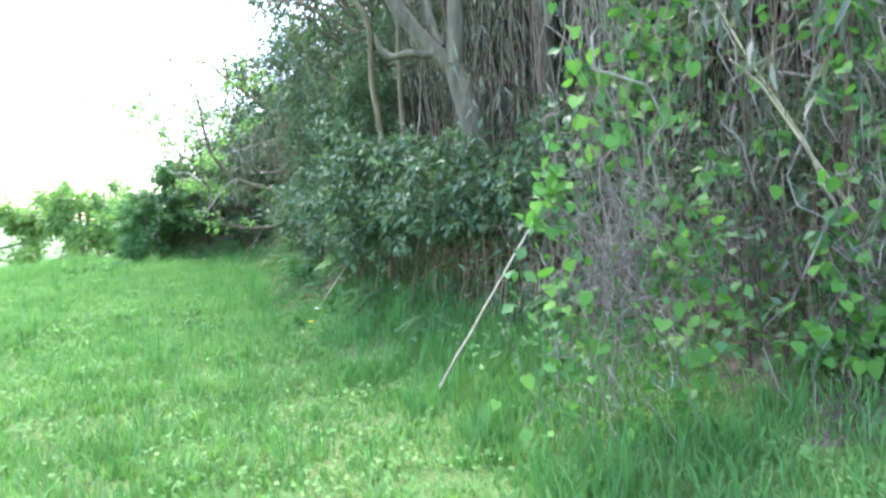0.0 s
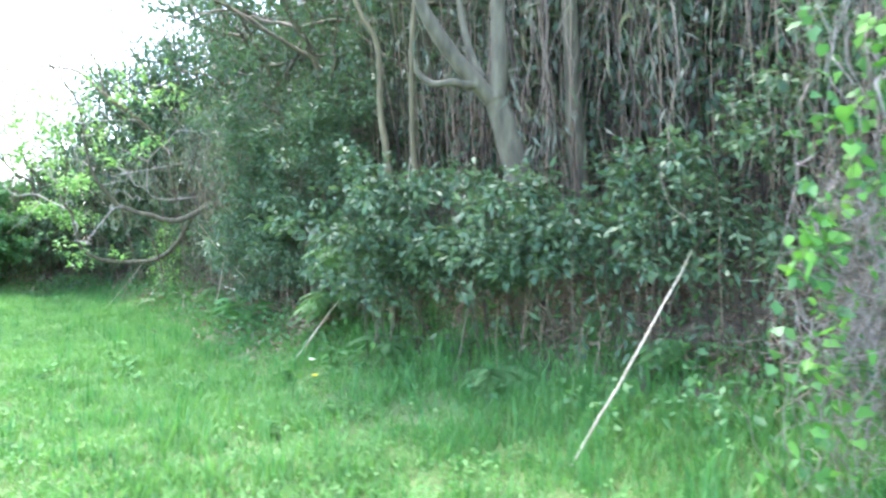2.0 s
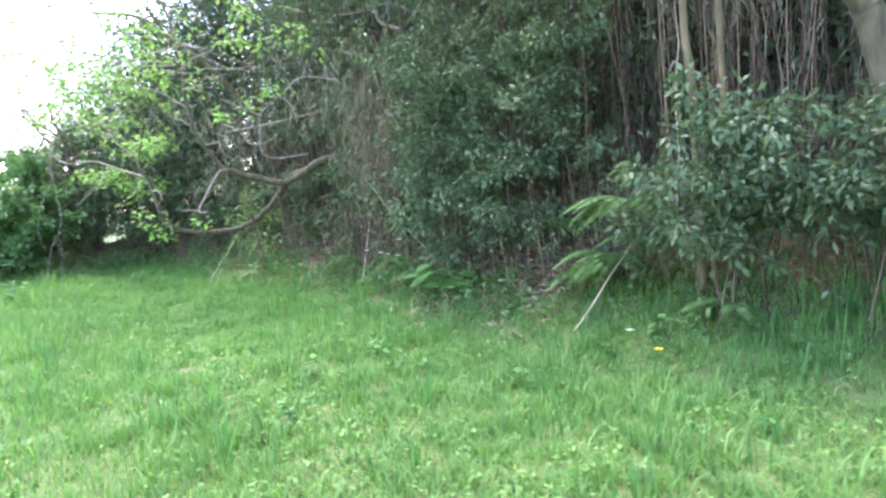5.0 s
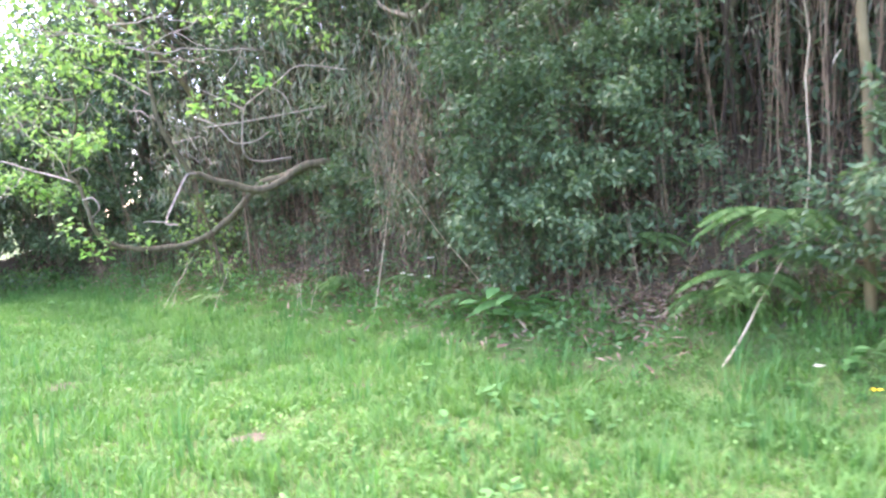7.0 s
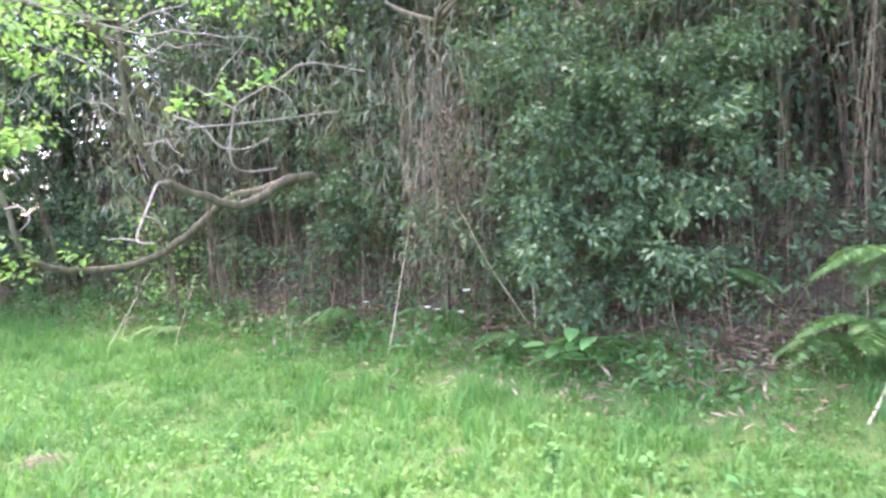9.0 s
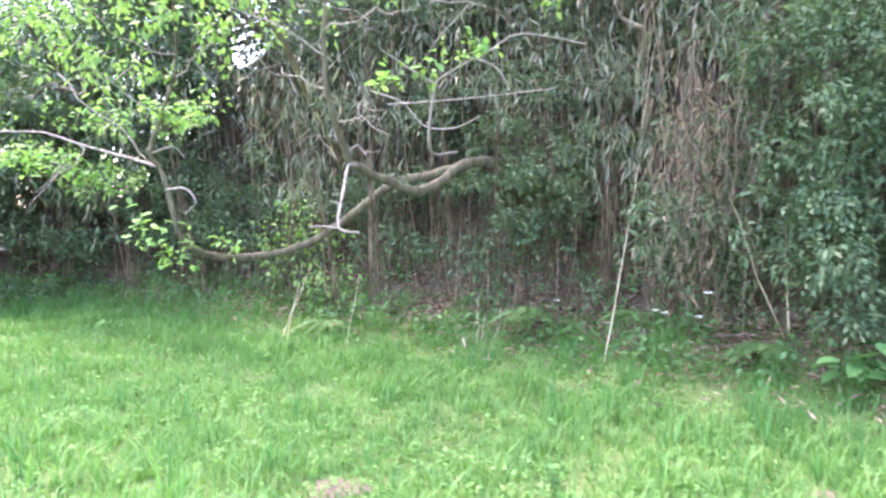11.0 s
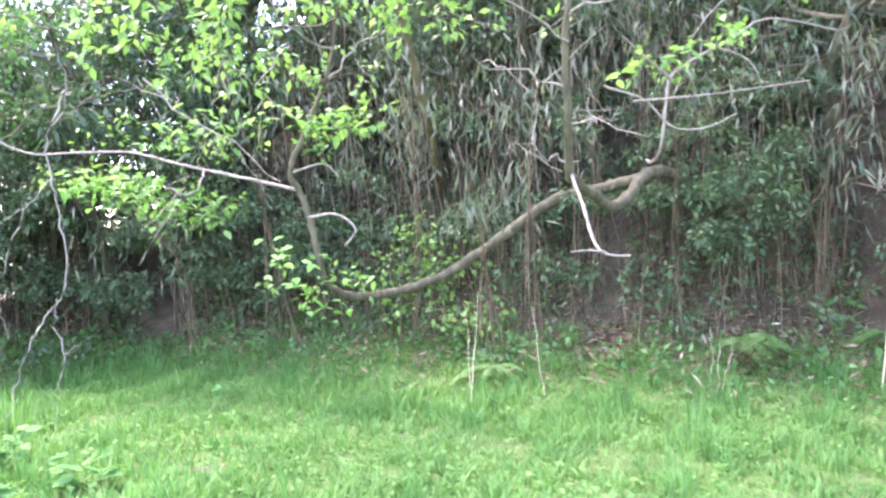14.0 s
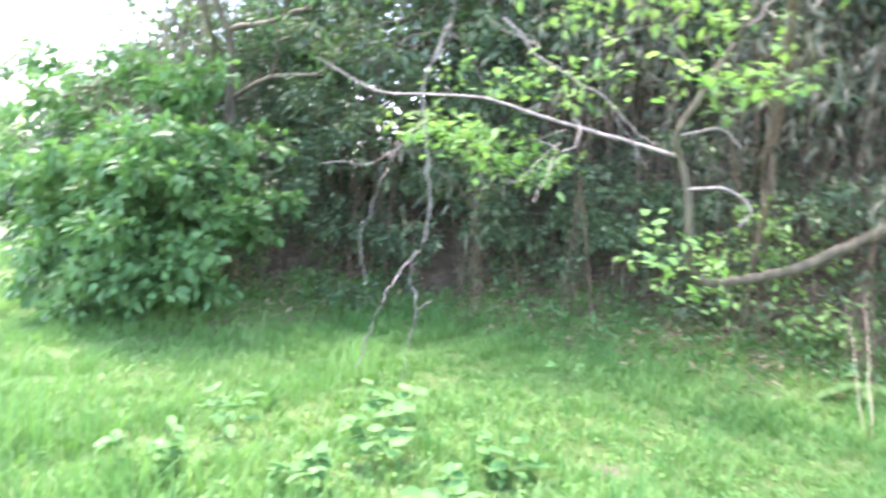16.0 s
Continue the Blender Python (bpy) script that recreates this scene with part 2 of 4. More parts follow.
gx, gy = axis(-20, 12, 0.16, 2500), axis(-5, 24, 0.16, 2500)
X, Y = np.meshgrid(gx, gy, indexing="ij")
Z = height(X, Y)
nx, ny = len(gx), len(gy)
i, j = np.meshgrid(np.arange(nx - 1), np.arange(ny - 1), indexing="ij")
quads = np.stack([i * ny + j, (i + 1) * ny + j, (i + 1) * ny + j + 1, i * ny + j + 1], -1).reshape(-1, 4)
gm = bpy.data.meshes.new("ground")
gm.from_pydata(np.stack([X, Y, Z], -1).reshape(-1, 3).tolist(), [], quads.tolist())
gm.materials.append(FIELD)
gm.materials.append(LITTER)
cx, cy = (X[:-1, :-1] + X[1:, 1:]) / 2, (Y[:-1, :-1] + Y[1:, 1:]) / 2
edge = inside(cx, cy) + 0.25 * np.sin(cx * 3.1) * np.sin(cy * 2.3)
gm.polygons.foreach_set("material_index", (edge > 0.8).astype(np.int32).ravel())
gm.shade_smooth()
ground = tagged(new("ground", gm), "grassy field ground rising to a littered wooded bank and an added hill", "ground", kind="structure")


# ---- grass ----
PATHS = np.array([(6.5, -0.35), (2.6, -0.65), (0.4, 0.1), (-3.4, 2.6), (-5.2, 3.7), (-8.3, 5.6)])


def from_path(x, y):
    p = np.stack([x, y], -1)
    best = np.full(len(x), 1e9)
    for a, b in zip(PATHS[:-1], PATHS[1:]):
        d = b - a
        t = np.clip(((p - a) @ d) / (d @ d), 0, 1)
        best = np.minimum(best, np.linalg.norm(p - a - t[:, None] * d, axis=-1))
    return best


def patchy(x, y, f, ph):
    return (np.sin(x * f + ph) * np.cos(y * f * 1.13 - ph) + np.sin((x + y) * f * 0.61 + 2 * ph) + np.cos((x - y) * f * 1.7 + ph)) / 3


BARE = [(-2.1, 4.99, 0.2), (-4.11, 6.56, 0.28), (-6.93, 9.49, 0.22), (-1.5, 6.2, 0.15)]


HEAPS = [(0.98, 6.9, 0.4), (-1.95, 9.95, 0.38), (1.5, 6.75, 0.35), (0.1, 7.7, 0.3), (-3.1, 10.9, 0.35), (-0.7, 8.35, 0.3)]


def grass_field(name, tufts, box, tall, wide, mat, label, keep, lean=0.5, blades=13, spread=0.045):
    x, y = rng.uniform(box[0], box[1], tufts), rng.uniform(box[2], box[3], tufts)
    ok = keep(x, y) & (rng.random(tufts) < 0.95 + 0.4 * patchy(x, y, 2.3, 1.0))
    x, y = x[ok], y[ok]
    size = np.clip(rng.lognormal(0, 0.32, len(x)), 0.5, 1.9)
    x, y, size = np.repeat(x, blades), np.repeat(y, blades), np.repeat(size, blades)
    n = len(x)
    ox, oy = rng.normal(size=n) * spread, rng.normal(size=n) * spread
    x, y = x + ox, y + oy
    ok = np.ones(n, bool)
    for bx, by, br in BARE + HEAPS:
        ok &= (np.hypot(x - bx, (y - by) * 1.4) > br * (0.5 + 0.7 * rng.random(n))) | (rng.random(n) < 0.25)
    x, y, size, ox, oy = x[ok], y[ok], size[ok], ox[ok], oy[ok]
    n = len(x)
    base = on_ground(x, y, -0.01)
    hgt = tall * size * (0.45 + 0.75 * rng.random(n) ** 1.5) * (0.9 + 0.55 * patchy(x, y, 3.1, 2.0) + 0.25 * patchy(x, y, 9.0, 0.3))
    hgt = np.maximum(hgt, tall * 0.25)
    ang = np.arctan2(oy, ox) + rng.normal(size=n) * 0.7
    out = np.stack([np.cos(ang), np.sin(ang), 0 * ang], -1)
    side = np.stack([-np.sin(ang + 0.6 * rng.normal(size=n)), np.cos(ang), 0 * ang], -1)
    bend = (lean * rng.random(n) * hgt)[:, None]
    w = (wide * (0.6 + 0.8 * rng.random(n)))[:, None]
    up = np.array([0, 0, 1.0])
    m1 = base + up * hgt[:, None] * 0.55 + out * bend * 0.35
    tip = base + up * hgt[:, None] * (1 - 0.25 * lean * rng.random((n, 1))) + out * bend * 1.3
    v = np.stack([base - side * w / 2, base + side * w / 2, m1 + side * w * 0.4, m1 - side * w * 0.4, tip], 1).reshape(-1, 3)
    k = np.arange(n) * 5
    me = bpy.data.meshes.new(name)
    me.vertices.add(5 * n)
    me.vertices.foreach_set("co", v.ravel())
    loops = np.stack([k, k + 1, k + 2, k + 3, k + 3, k + 2, k + 4], -1).ravel()
    me.loops.add(7 * n)
    me.loops.foreach_set("vertex_index", loops.astype(np.int32))
    me.polygons.add(2 * n)
    starts = np.stack([np.arange(n) * 7, np.arange(n) * 7 + 4], -1).ravel()
    me.polygons.foreach_set("loop_start", starts.astype(np.int32))
    me.materials.append(mat)
    me.update(calc_edges=True)
    me.validate()
    return tagged(new(name, me), label, "grass", kind="stuff")


def field_side(x, y, back=1.3):
    return y > np.interp(x, PATHS[::-1, 0], PATHS[::-1, 1]) - back


grass_field("meadow_grass", 76000, (-13.5, 8.5, -2, 14.2), 0.1, 0.0092, GRASS, "short bright green mown grass with paler tufts",
            lambda x, y: (inside(x, y) < 1.15 + 0.1 * (x > 1) + 0.3 * patchy(x, y, 2.9, 1.0)) & field_side(x, y), lean=0.9)
grass_field("bank_grass", 12000, (-9, 8.5, 1.5, 13.8), 0.22, 0.008, GRASS_TALL, "longer green grass along the foot of the bank",
            lambda x, y: (inside(x, y) > -0.45 + 0.3 * patchy(x, y, 2, 0)) & (inside(x, y) < 0.8 + 0.4 * (x > 1.2) + 0.4 * patchy(x, y, 2.7, 3)) & (patchy(x, y, 1.7, 5) > -0.3 - 0.3 * (x > 1.5)))
grass_field("far_grass", 9000, (-40, -9, -6, 24), 0.2, 0.02, GRASS, "rough green grass of the far field",
            lambda x, y: (inside(x, y) < 0.3) & ((x < -13) | ~field_side(x, y)), spread=0.12)
grass_field("tall_tuft_grass", 1400, (-13, -8.2, 6.5, 12.5), 0.24, 0.009, GRASS, "tall pale green grass tufts",
            lambda x, y: (inside(x, y) < 0) & (patchy(x, y, 2.1, 1.4) > 0.0))
grass_field("coarse_tufts", 1100, (-8.2, 6, 1, 11), 0.2, 0.011, GRASS_TALL, "coarse darker green grass tufts",
            lambda x, y: (inside(x, y) < 0.2) & field_side(x, y, -1.5))


def ground_cover(name, n, box, size, mat, label, keep):
    """Low flat leaves of clover and other herbs between the grass."""
    x, y = rng.uniform(box[0], box[1], n), rng.uniform(box[2], box[3], n)
    ok = keep(x, y) & (patchy(x, y, 3.3, 4.0) + 0.5 * patchy(x, y, 8.1, 2.0) > rng.normal(size=n) * 0.3)
    x, y = x[ok], y[ok]
    x, y = np.repeat(x, 3) + rng.normal(size=3 * len(x)) * 0.012, np.repeat(y, 3) + rng.normal(size=3 * len(y)) * 0.012
    m = len(x)
    ang = rng.uniform(0, 2 * np.pi, m)
    v = np.stack([np.cos(ang), np.sin(ang), rng.uniform(-0.2, 0.5, m)], -1)
    b = Build()
    b.leaves(on_ground(x, y, 0.02 + 0.06 * rng.random(m)), v, size * (0.6 + 0.8 * rng.random(m)), size * (0.5 + 0.4 * rng.random(m)), False)
    return tagged(b.link(name, mat), label, "weeds", kind="stuff")


ground_cover("low_herbs", 42000, (-12, 7, -1, 13), 0.034, GRASS, "low clover and small herbs between the grass", lambda x, y: (inside(x, y) < 0.5) & field_side(x, y, -0.8))


# ---- woody things ----
def thing(name, at, label, category, group=""):
    ob = new(name)
    ob.location = at
    ob.empty_display_size = 0.1
    bpy.context.view_layer.update()
    return tagged(ob, label, category, group)


def under(b, name, mat, root, label=""):
    """Links a Build given in world places as a part of a thing."""
    ob = b.link(name, mat, root, label)
    ob.matrix_parent_inverse = Matrix.Translation(-Vector(root.location))
    return ob


def single_leaf(name, L, W, mat, notch=False):
    """One broad leaf of its own, base at the origin, blade along +x, eight triangles."""
    b = Build()
    prof = [(0, 0), (0.18, 0.36), (0.42, 0.5), (0.72, 0.34), (1, 0)] if not notch else [(0, 0), (-0.08, 0.34), (0.3, 0.55), (0.7, 0.36), (1, 0)]
    mids = [(u * L, 0, -0.12 * L * u * u) for u in (0, 0.2, 0.42, 0.72, 1)]
    v = [mids[0]]
    for (u, w), m in list(zip(prof, mids))[1:4]:
        v += [(u * L, w * W, m[2] + 0.12 * W), m, (u * L, -w * W, m[2] + 0.12 * W)]
    v.append(mids[4])
    f = [(0, 2, 1), (0, 3, 2), (10, 7, 8), (10, 8, 9)]
    for k in (1, 4):
        f += [(k, k + 1, k + 4), (k, k + 4, k + 3), (k + 1, k + 2, k + 5), (k + 1, k + 5, k + 4)]
    b.v.append(np.array(v))
    b.f = [list(q) for q in f]
    return b.mesh(name, mat)


def pin_leaf(me, name, root, at, way, roll=0.0, size=1.0):
    ob = new(name, me)
    ob.parent = root
    q = Vector(way).to_track_quat("X", "Z")
    m = Matrix.LocRotScale(Vector(at), q, Vector((size,) * 3)) @ pose(0, 0, 0, roll)
    ob.matrix_parent_inverse = Matrix.Translation(-Vector(root.location))
    ob.matrix_basis = m
    return ob


def ball(n):
    return unit(rng.normal(size=(n, 3)))


def spray(b, centre, n, spread, L, W, rich, droop=0.3, outward=None):
    """n leaves round a twig end."""
    c = np.asarray(centre, float)
    d = ball(n)
    at = c + d * spread * rng.random((n, 1)) ** 0.6
    way = d * 0.7 + rng.normal(size=(n, 3)) * 0.4 - np.array([0, 0, droop])
    if outward is not None:
        way = way + outward * 0.6
    b.leaves(at, way, L * (0.6 + 0.7 * rng.random(n)), W * (0.7 + 0.6 * rng.random(n)), rich)


def shrub(name, at, radii, label, clumps, per, L, W, mat, category="shrub", lift=0.0, rich=True, droop=0.25, group="shrubs along the bank", bark=BARK, face=True, clear=0.08, tier=9):
    """Uneven bush: arching branches from the base, each ending in a flat tier of leafy twigs, with gaps between the tiers."""
    x, y = at
    z0 = float(height(x, y))
    root = thing(name, (x, y, z0), label, category, group)
    crown = Build()
    base = np.array([x, y, z0 - 0.05])
    branches = max(5, clumps // tier)
    d = ball(branches)
    d[:, 2] = rng.uniform(-0.75, 1.0, branches)
    if face:
        toward = np.array([-0.35, -0.95, 0.0])
        back_side = (d @ toward) < -0.35
        d[back_side] = d[back_side] - 1.4 * (d[back_side] @ toward)[:, None] * toward
    r = (0.45 + 0.75 * rng.random((branches, 1)) ** 0.8)
    c = base + np.array([0, 0, radii[2] * 0.5 + lift]) + d * r * np.array([radii[0], radii[1], radii[2] * 0.6])
    c[:, 2] = np.maximum(c[:, 2], height(c[:, 0], c[:, 1]) + clear + 0.2 * rng.random(branches))
    for k, p in enumerate(c):
        s = base + np.array([rng.normal() * 0.12, rng.normal() * 0.12, 0])
        mid = s * 0.45 + p * 0.55 + [0, 0, 0.12 + 0.22 * abs(p[2] - s[2])]
        line = smooth_path([s, mid, p], 6)
        out = np.array([d[k, 0], d[k, 1], 0.0])
        wide = rng.uniform(0.12, 0.24)
        for _ in range(tier):
            q = line[int(len(line) * rng.uniform(0.62, 0.999))] + rng.normal(size=3) * [wide, wide, 0.055]
            q = q + out * 0.12 * rng.random()
            spray(crown, q, per, 0.07 + 0.08 * rng.random(), L, W, rich, droop, out)
        if k % 4 == 0:
            stem = Build()
            stem.tube(line, 0.006 + 0.005 * rng.random(), 0.002, 4)
            under(stem, "stem", bark, root)
    under(crown, "leaves", mat, root)
    return root


def limb_tree(b, tips, start, way, length, radius, depth, spread=0.6, rise=0.15):
    """Limbs that fork down to twigs; the twig ends are gathered in tips."""
    k = 6
    p = [np.asarray(start, float)]
    w = unit(np.asarray(way, float))
    for _ in range(k):
        w = unit(w + rng.normal(size=3) * 0.16 + np.array([0, 0, rise * 0.3]))
        p.append(p[-1] + w * length / k)
    b.tube(p, radius, radius * 0.6, 7 if depth > 2 else 4, 0.04)
    if depth == 0:
        tips.append(p[-1])
        tips.append(p[3])
        return
    for _ in range(rng.integers(2, 4)):
        q = p[rng.integers(3, k + 1)]
        w2 = unit(w + rng.normal(size=3) * spread + np.array([0, 0, rise]))
        limb_tree(b, tips, q, w2, length * rng.uniform(0.55, 0.8), radius * 0.55, depth - 1, spread, rise)


def tree(name, at, tall, radius, label, crown_mat, per, L, W, start=0.35, limbs=6, depth=2, lean=(0, 0), reach=0.45, group="trees behind the thicket", rich=False, cloud=0.3):
    x, y = at
    z0 = float(height(x, y))
    root = thing(name, (x, y, z0), label, "tree", group)
    wood, tips, crown = Build(), [], Build()
    top = np.array([x + lean[0], y + lean[1], z0 + tall * 0.8])
    trunk = wander((x, y, z0 - 0.15), top, 10, 0.06)
    wood.tube(trunk, radius * 1.25, radius * 0.35, 9, 0.04)
    for k in range(limbs):
        f = start + (1 - start) * (k + rng.random()) / limbs
        q = trunk[int(f * 9)]
        a = 2.4 * k + rng.random()
        limb_tree(wood, tips, q, (math.cos(a), math.sin(a), 0.3), tall * reach * (1.15 - 0.5 * f), radius * 0.5, depth)
    under(wood, "trunk", BARK, root, "grey-brown trunk and limbs")
    for p in tips:
        spray(crown, p, per, cloud * rng.uniform(0.6, 1.3), L, W, rich, 0.3)
    under(crown, "crown", crown_mat, root)
    return root


# thick background wood: closes the sky behind the bank
for k, (x, y, tall, rad) in enumerate([(8.8, 7.0, 8.5, 0.16), (6.2, 8.2, 9.0, 0.18), (3.6, 9.6, 8.5, 0.16), (1.4, 10.6, 8.0, 0.15), (-0.6, 12.6, 7.0, 0.14),
                                       (-2.6, 14.2, 6.8, 0.14), (-5.2, 15.4, 5.8, 0.14), (-7.6, 17.0, 5.4, 0.13), (11.6, 4.6, 8.5, 0.16), (4.8, 13.5, 9.5, 0.2), (0.2, 17.0, 9, 0.2), (-5.0, 20.0, 9, 0.2), (-9.6, 17.2, 4.6, 0.12), (-9.5, 19.0, 5.0, 0.14), (-12.0, 20.0, 4.2, 0.14), (-7.0, 19.0, 7, 0.16), (-6.3, 16.2, 5.4, 0.13), (-7.1, 15.3, 4.7, 0.12)]):
    tree("evergreen_tree", (x, y), tall, rad, "tall dark evergreen tree behind the bamboo thicket", CROWN_LEAF, 26, 0.17, 0.07, 0.22, 9, 2, reach=0.42, cloud=0.5)

# low canopy hanging forward over the bank: the dark masses above the shrubs
for (x, y, tall, lx, ly) in [(1.2, 9.4, 5.0, -1.4, -1.9), (-0.3, 11.0, 4.2, -1.0, -2.0), (2.6, 8.6, 5.0, -0.9, -1.9), (-2.8, 13.6, 4.0, -0.7, -1.6), (7.2, 6.4, 5.0, -0.5, -1.6)]:
    tree("leaning_tree", (x, y), tall, 0.07, "dark leafy tree leaning out over the grass", CROWN_LEAF, 34, 0.1, 0.042, 0.3, 10, 2, (lx, ly), 0.36, "leaning trees", True, 0.34)

# shrubs on the bank
EV = "dark green broad-leaved evergreen shrub on the bank"
for (x, y, rx, ry, rz, n, up) in [(4.9, 4.9, 0.7, 0.5, 1.1, 130, 0.3), (4.1, 4.85, 0.65, 0.45, 1.05, 130, 0.35), (3.4, 5.1, 0.6, 0.4, 1.1, 120, 0.4), (2.75, 5.4, 0.55, 0.4, 1.3, 130, 0.35), (2.35, 5.4, 0.5, 0.35, 1.3, 140, 0.35), (6.0, 4.5, 0.8, 0.6, 1.4, 110, 0.3), (7.2, 4.2, 0.9, 0.6, 1.6, 100, 0.2)]:
    shrub("evergreen_shrub", (x, y), (rx, ry, rz), EV, n, 18, 0.09, 0.036, SHRUB_LEAF, lift=up, clear=0.3)
SM = "small-leaved evergreen bush with drooping leafy twigs"
for (x, y, rx, ry, rz, n, up) in [(0.7, 7.5, 0.75, 0.55, 2.4, 250, 0.5), (-0.15, 7.95, 0.8, 0.55, 2.5, 270, 0.45), (1.45, 7.35, 0.6, 0.5, 2.4, 150, 0.6), (-0.7, 8.85, 0.6, 0.5, 2.4, 190, 0.4), (0.3, 8.4, 1.2, 0.8, 3.6, 280, 0.7), (-0.2, 7.8, 0.6, 0.4, 0.9, 70, 0.3), (-1.9, 10.3, 0.6, 0.5, 2.4, 130, 0.2)]:
    shrub("small_leaved_bush", (x, y), (rx, ry, rz), SM, n, 22, 0.08, 0.03, SHRUB_LEAF, lift=up - 0.2, clear=0.35, tier=10)
for (x, y, rx, ry, rz, n) in [(-2.4, 11.2, 0.9, 0.7, 2.0, 90), (-3.6, 12.3, 0.9, 0.7, 2.0, 80), (-5.2, 13.0, 0.8, 0.6, 1.6, 70), (-1.4, 10.6, 0.8, 0.6, 2.2, 80), (-6.6, 14.2, 0.9, 0.7, 2.8, 130), (-7.4, 14.0, 0.8, 0.6, 3.2, 170), (-8.3, 14.3, 0.8, 0.6, 3.2, 170), (-9.2, 13.9, 0.8, 0.6, 3.0, 150), (-6.0, 13.2, 0.7, 0.5, 1.8, 100), (-7.3, 15.2, 1.2, 0.7, 4.2, 170), (-9.0, 15.4, 1.2, 0.7, 3.8, 170), (-10.0, 14.8, 0.8, 0.6, 3.0, 150)]:
    shrub("undergrowth_bush", (x, y), (rx, ry, rz), "shaded dark undergrowth bush among bamboo", n, 18, 0.09, 0.036, SHRUB_LEAF)
BR = "dense glossy broad-leaved bush at the field corner"
for (x, y, rx, ry, rz, n) in [(-10.6, 12.6, 0.7, 0.6, 1.8, 180), (-10.5, 13.4, 0.8, 0.7, 2.2, 150), (-11.5, 13.0, 0.6, 0.6, 1.7, 120), (-11.0, 13.3, 0.8, 0.8, 2.0, 150), (-11.9, 14.8, 0.9, 0.8, 2.6, 150), (-12.9, 16.4, 1.1, 0.9, 3.2, 150), (-14.8, 18.6, 1.3, 1.0, 3.6, 150), (-16.6, 21.0, 1.5, 1.1, 4.0, 130)]:
    shrub("corner_bush", (x, y), (rx, ry, rz), BR, n, 20, 0.14, 0.07, CORNER_LEAF, group="bushes at the field corner")
for (x, y, tall) in [(-10.2, 14.4, 4.2), (-11.0, 15.4, 4.0), (-8.4, 15.2, 4.5), (-12.2, 16.6, 3.8)]:
    tree("corner_tree", (x, y), tall, 0.08, "light green young tree behind the corner bushes", CORNER_LEAF, 20, 0.1, 0.045, 0.35, 7, 2, (-0.4, -0.4), 0.36, "young trees at the corner", True, 0.3)


# ---- bamboo thicket ----
def along(u):
    """Point of the bank's foot and the way into the wood, for u metres along it from the vine curtain end."""
    seg = FOOT[1:15]
    d = np.linalg.norm(np.diff(seg, axis=0), axis=1)
    c = np.concatenate([[0], np.cumsum(d)])
    u = np.clip(u, 0, c[-1] - 1e-6)
    p = np.stack([np.interp(u, c, seg[:, 0]), np.interp(u, c, seg[:, 1])], -1)
    k = np.clip(np.searchsorted(c, u, "right") - 1, 0, len(d) - 1)
    t = np.diff(seg, axis=0)[k] / d[k][:, None]
    return p, np.stack([-t[:, 1] * -1, -t[:, 0]], -1)


def bamboo(n, lo, hi, s0, s1, tall, rad, name=None):
    u, s = rng.uniform(lo, hi, n), rng.uniform(s0, s1, n)
    p, nor = along(u)
    q = p + nor * s[:, None]
    out = []
    for k in range(n):
        h = tall * rng.uniform(0.55, 1.1)
        base = on_ground(q[k, 0], q[k, 1], -0.05)
        tip = base + np.array([rng.normal() * 0.3 - nor[k, 0] * 0.25, rng.normal() * 0.3 - nor[k, 1] * 0.25, h])
        line = wander(base, tip, 6, 0.03)
        line[-1] -= np.array([0, 0, 0.1 * h * rng.random()])
        out.append((line, rad * rng.uniform(0.6, 1.4)))
    return out


canes, cane_leaves = Build(), Build()
for line, r in bamboo(720, 14, 28.5, 1.5, 4.2, 3.7, 0.007) + bamboo(900, 1, 14, 1.9, 4.4, 4.2, 0.0075):
    canes.tube(line, r, r * 0.45, 4)
    for p in (line[-1], line[-2], line[-3]):
        if p[2] > 1.9 and rng.random() < 0.6:
            n = rng.integers(4, 10)
            at = p + rng.normal(size=(n, 3)) * 0.13
            cane_leaves.leaves(at, rng.normal(size=(n, 3)) * 0.6 + [0, 0, -0.8], 0.17 * (0.6 + 0.7 * rng.random(n)), 0.018 + 0.01 * rng.random(n), False)
th = canes.link("bamboo_thicket", CANE)
tagged(th, "dense thicket of thin brown and green bamboo canes", "bamboo", kind="stuff")
lv = cane_leaves.link("bamboo_foliage", BAMBOO_LEAF)
tagged(lv, "narrow grey-green bamboo leaves hanging in the thicket", "foliage", kind="stuff")

for line, r in bamboo(70, 15.5, 25.5, 1.3, 2.2, 3.0, 0.008):
    root = thing("bamboo_cane", line[0], "thin upright bamboo cane with drooping narrow leaves", "bamboo", "front bamboo canes")
    b, l = Build(), Build()
    b.tube(line, r, r * 0.4, 5)
    for p in line[3:]:
        n = rng.integers(5, 11)
        l.leaves(p + rng.normal(size=(n, 3)) * 0.12, rng.normal(size=(n, 3)) * 0.5 + [0, 0, -0.9], 0.17 * (0.6 + 0.7 * rng.random(n)), 0.02, False)
    under(b, "cane", CANE, root)
    under(l, "leaves", BAMBOO_LEAF, root)

back_leaves = Build()
u, s = rng.uniform(1, 28.5, 5200), rng.uniform(2.2, 5.2, 5200)
p, nor = along(u)
q = p + nor * s[:, None]
zz = height(q[:, 0], q[:, 1]) + rng.uniform(0.2, 4.2, 5200) * np.clip((q[:, 0] + 14) / 6, 0.35, 1)
for k in range(5200):
    spray(back_leaves, (q[k, 0], q[k, 1], zz[k]), 13, 0.3, 0.13, 0.055, False, 0.4)
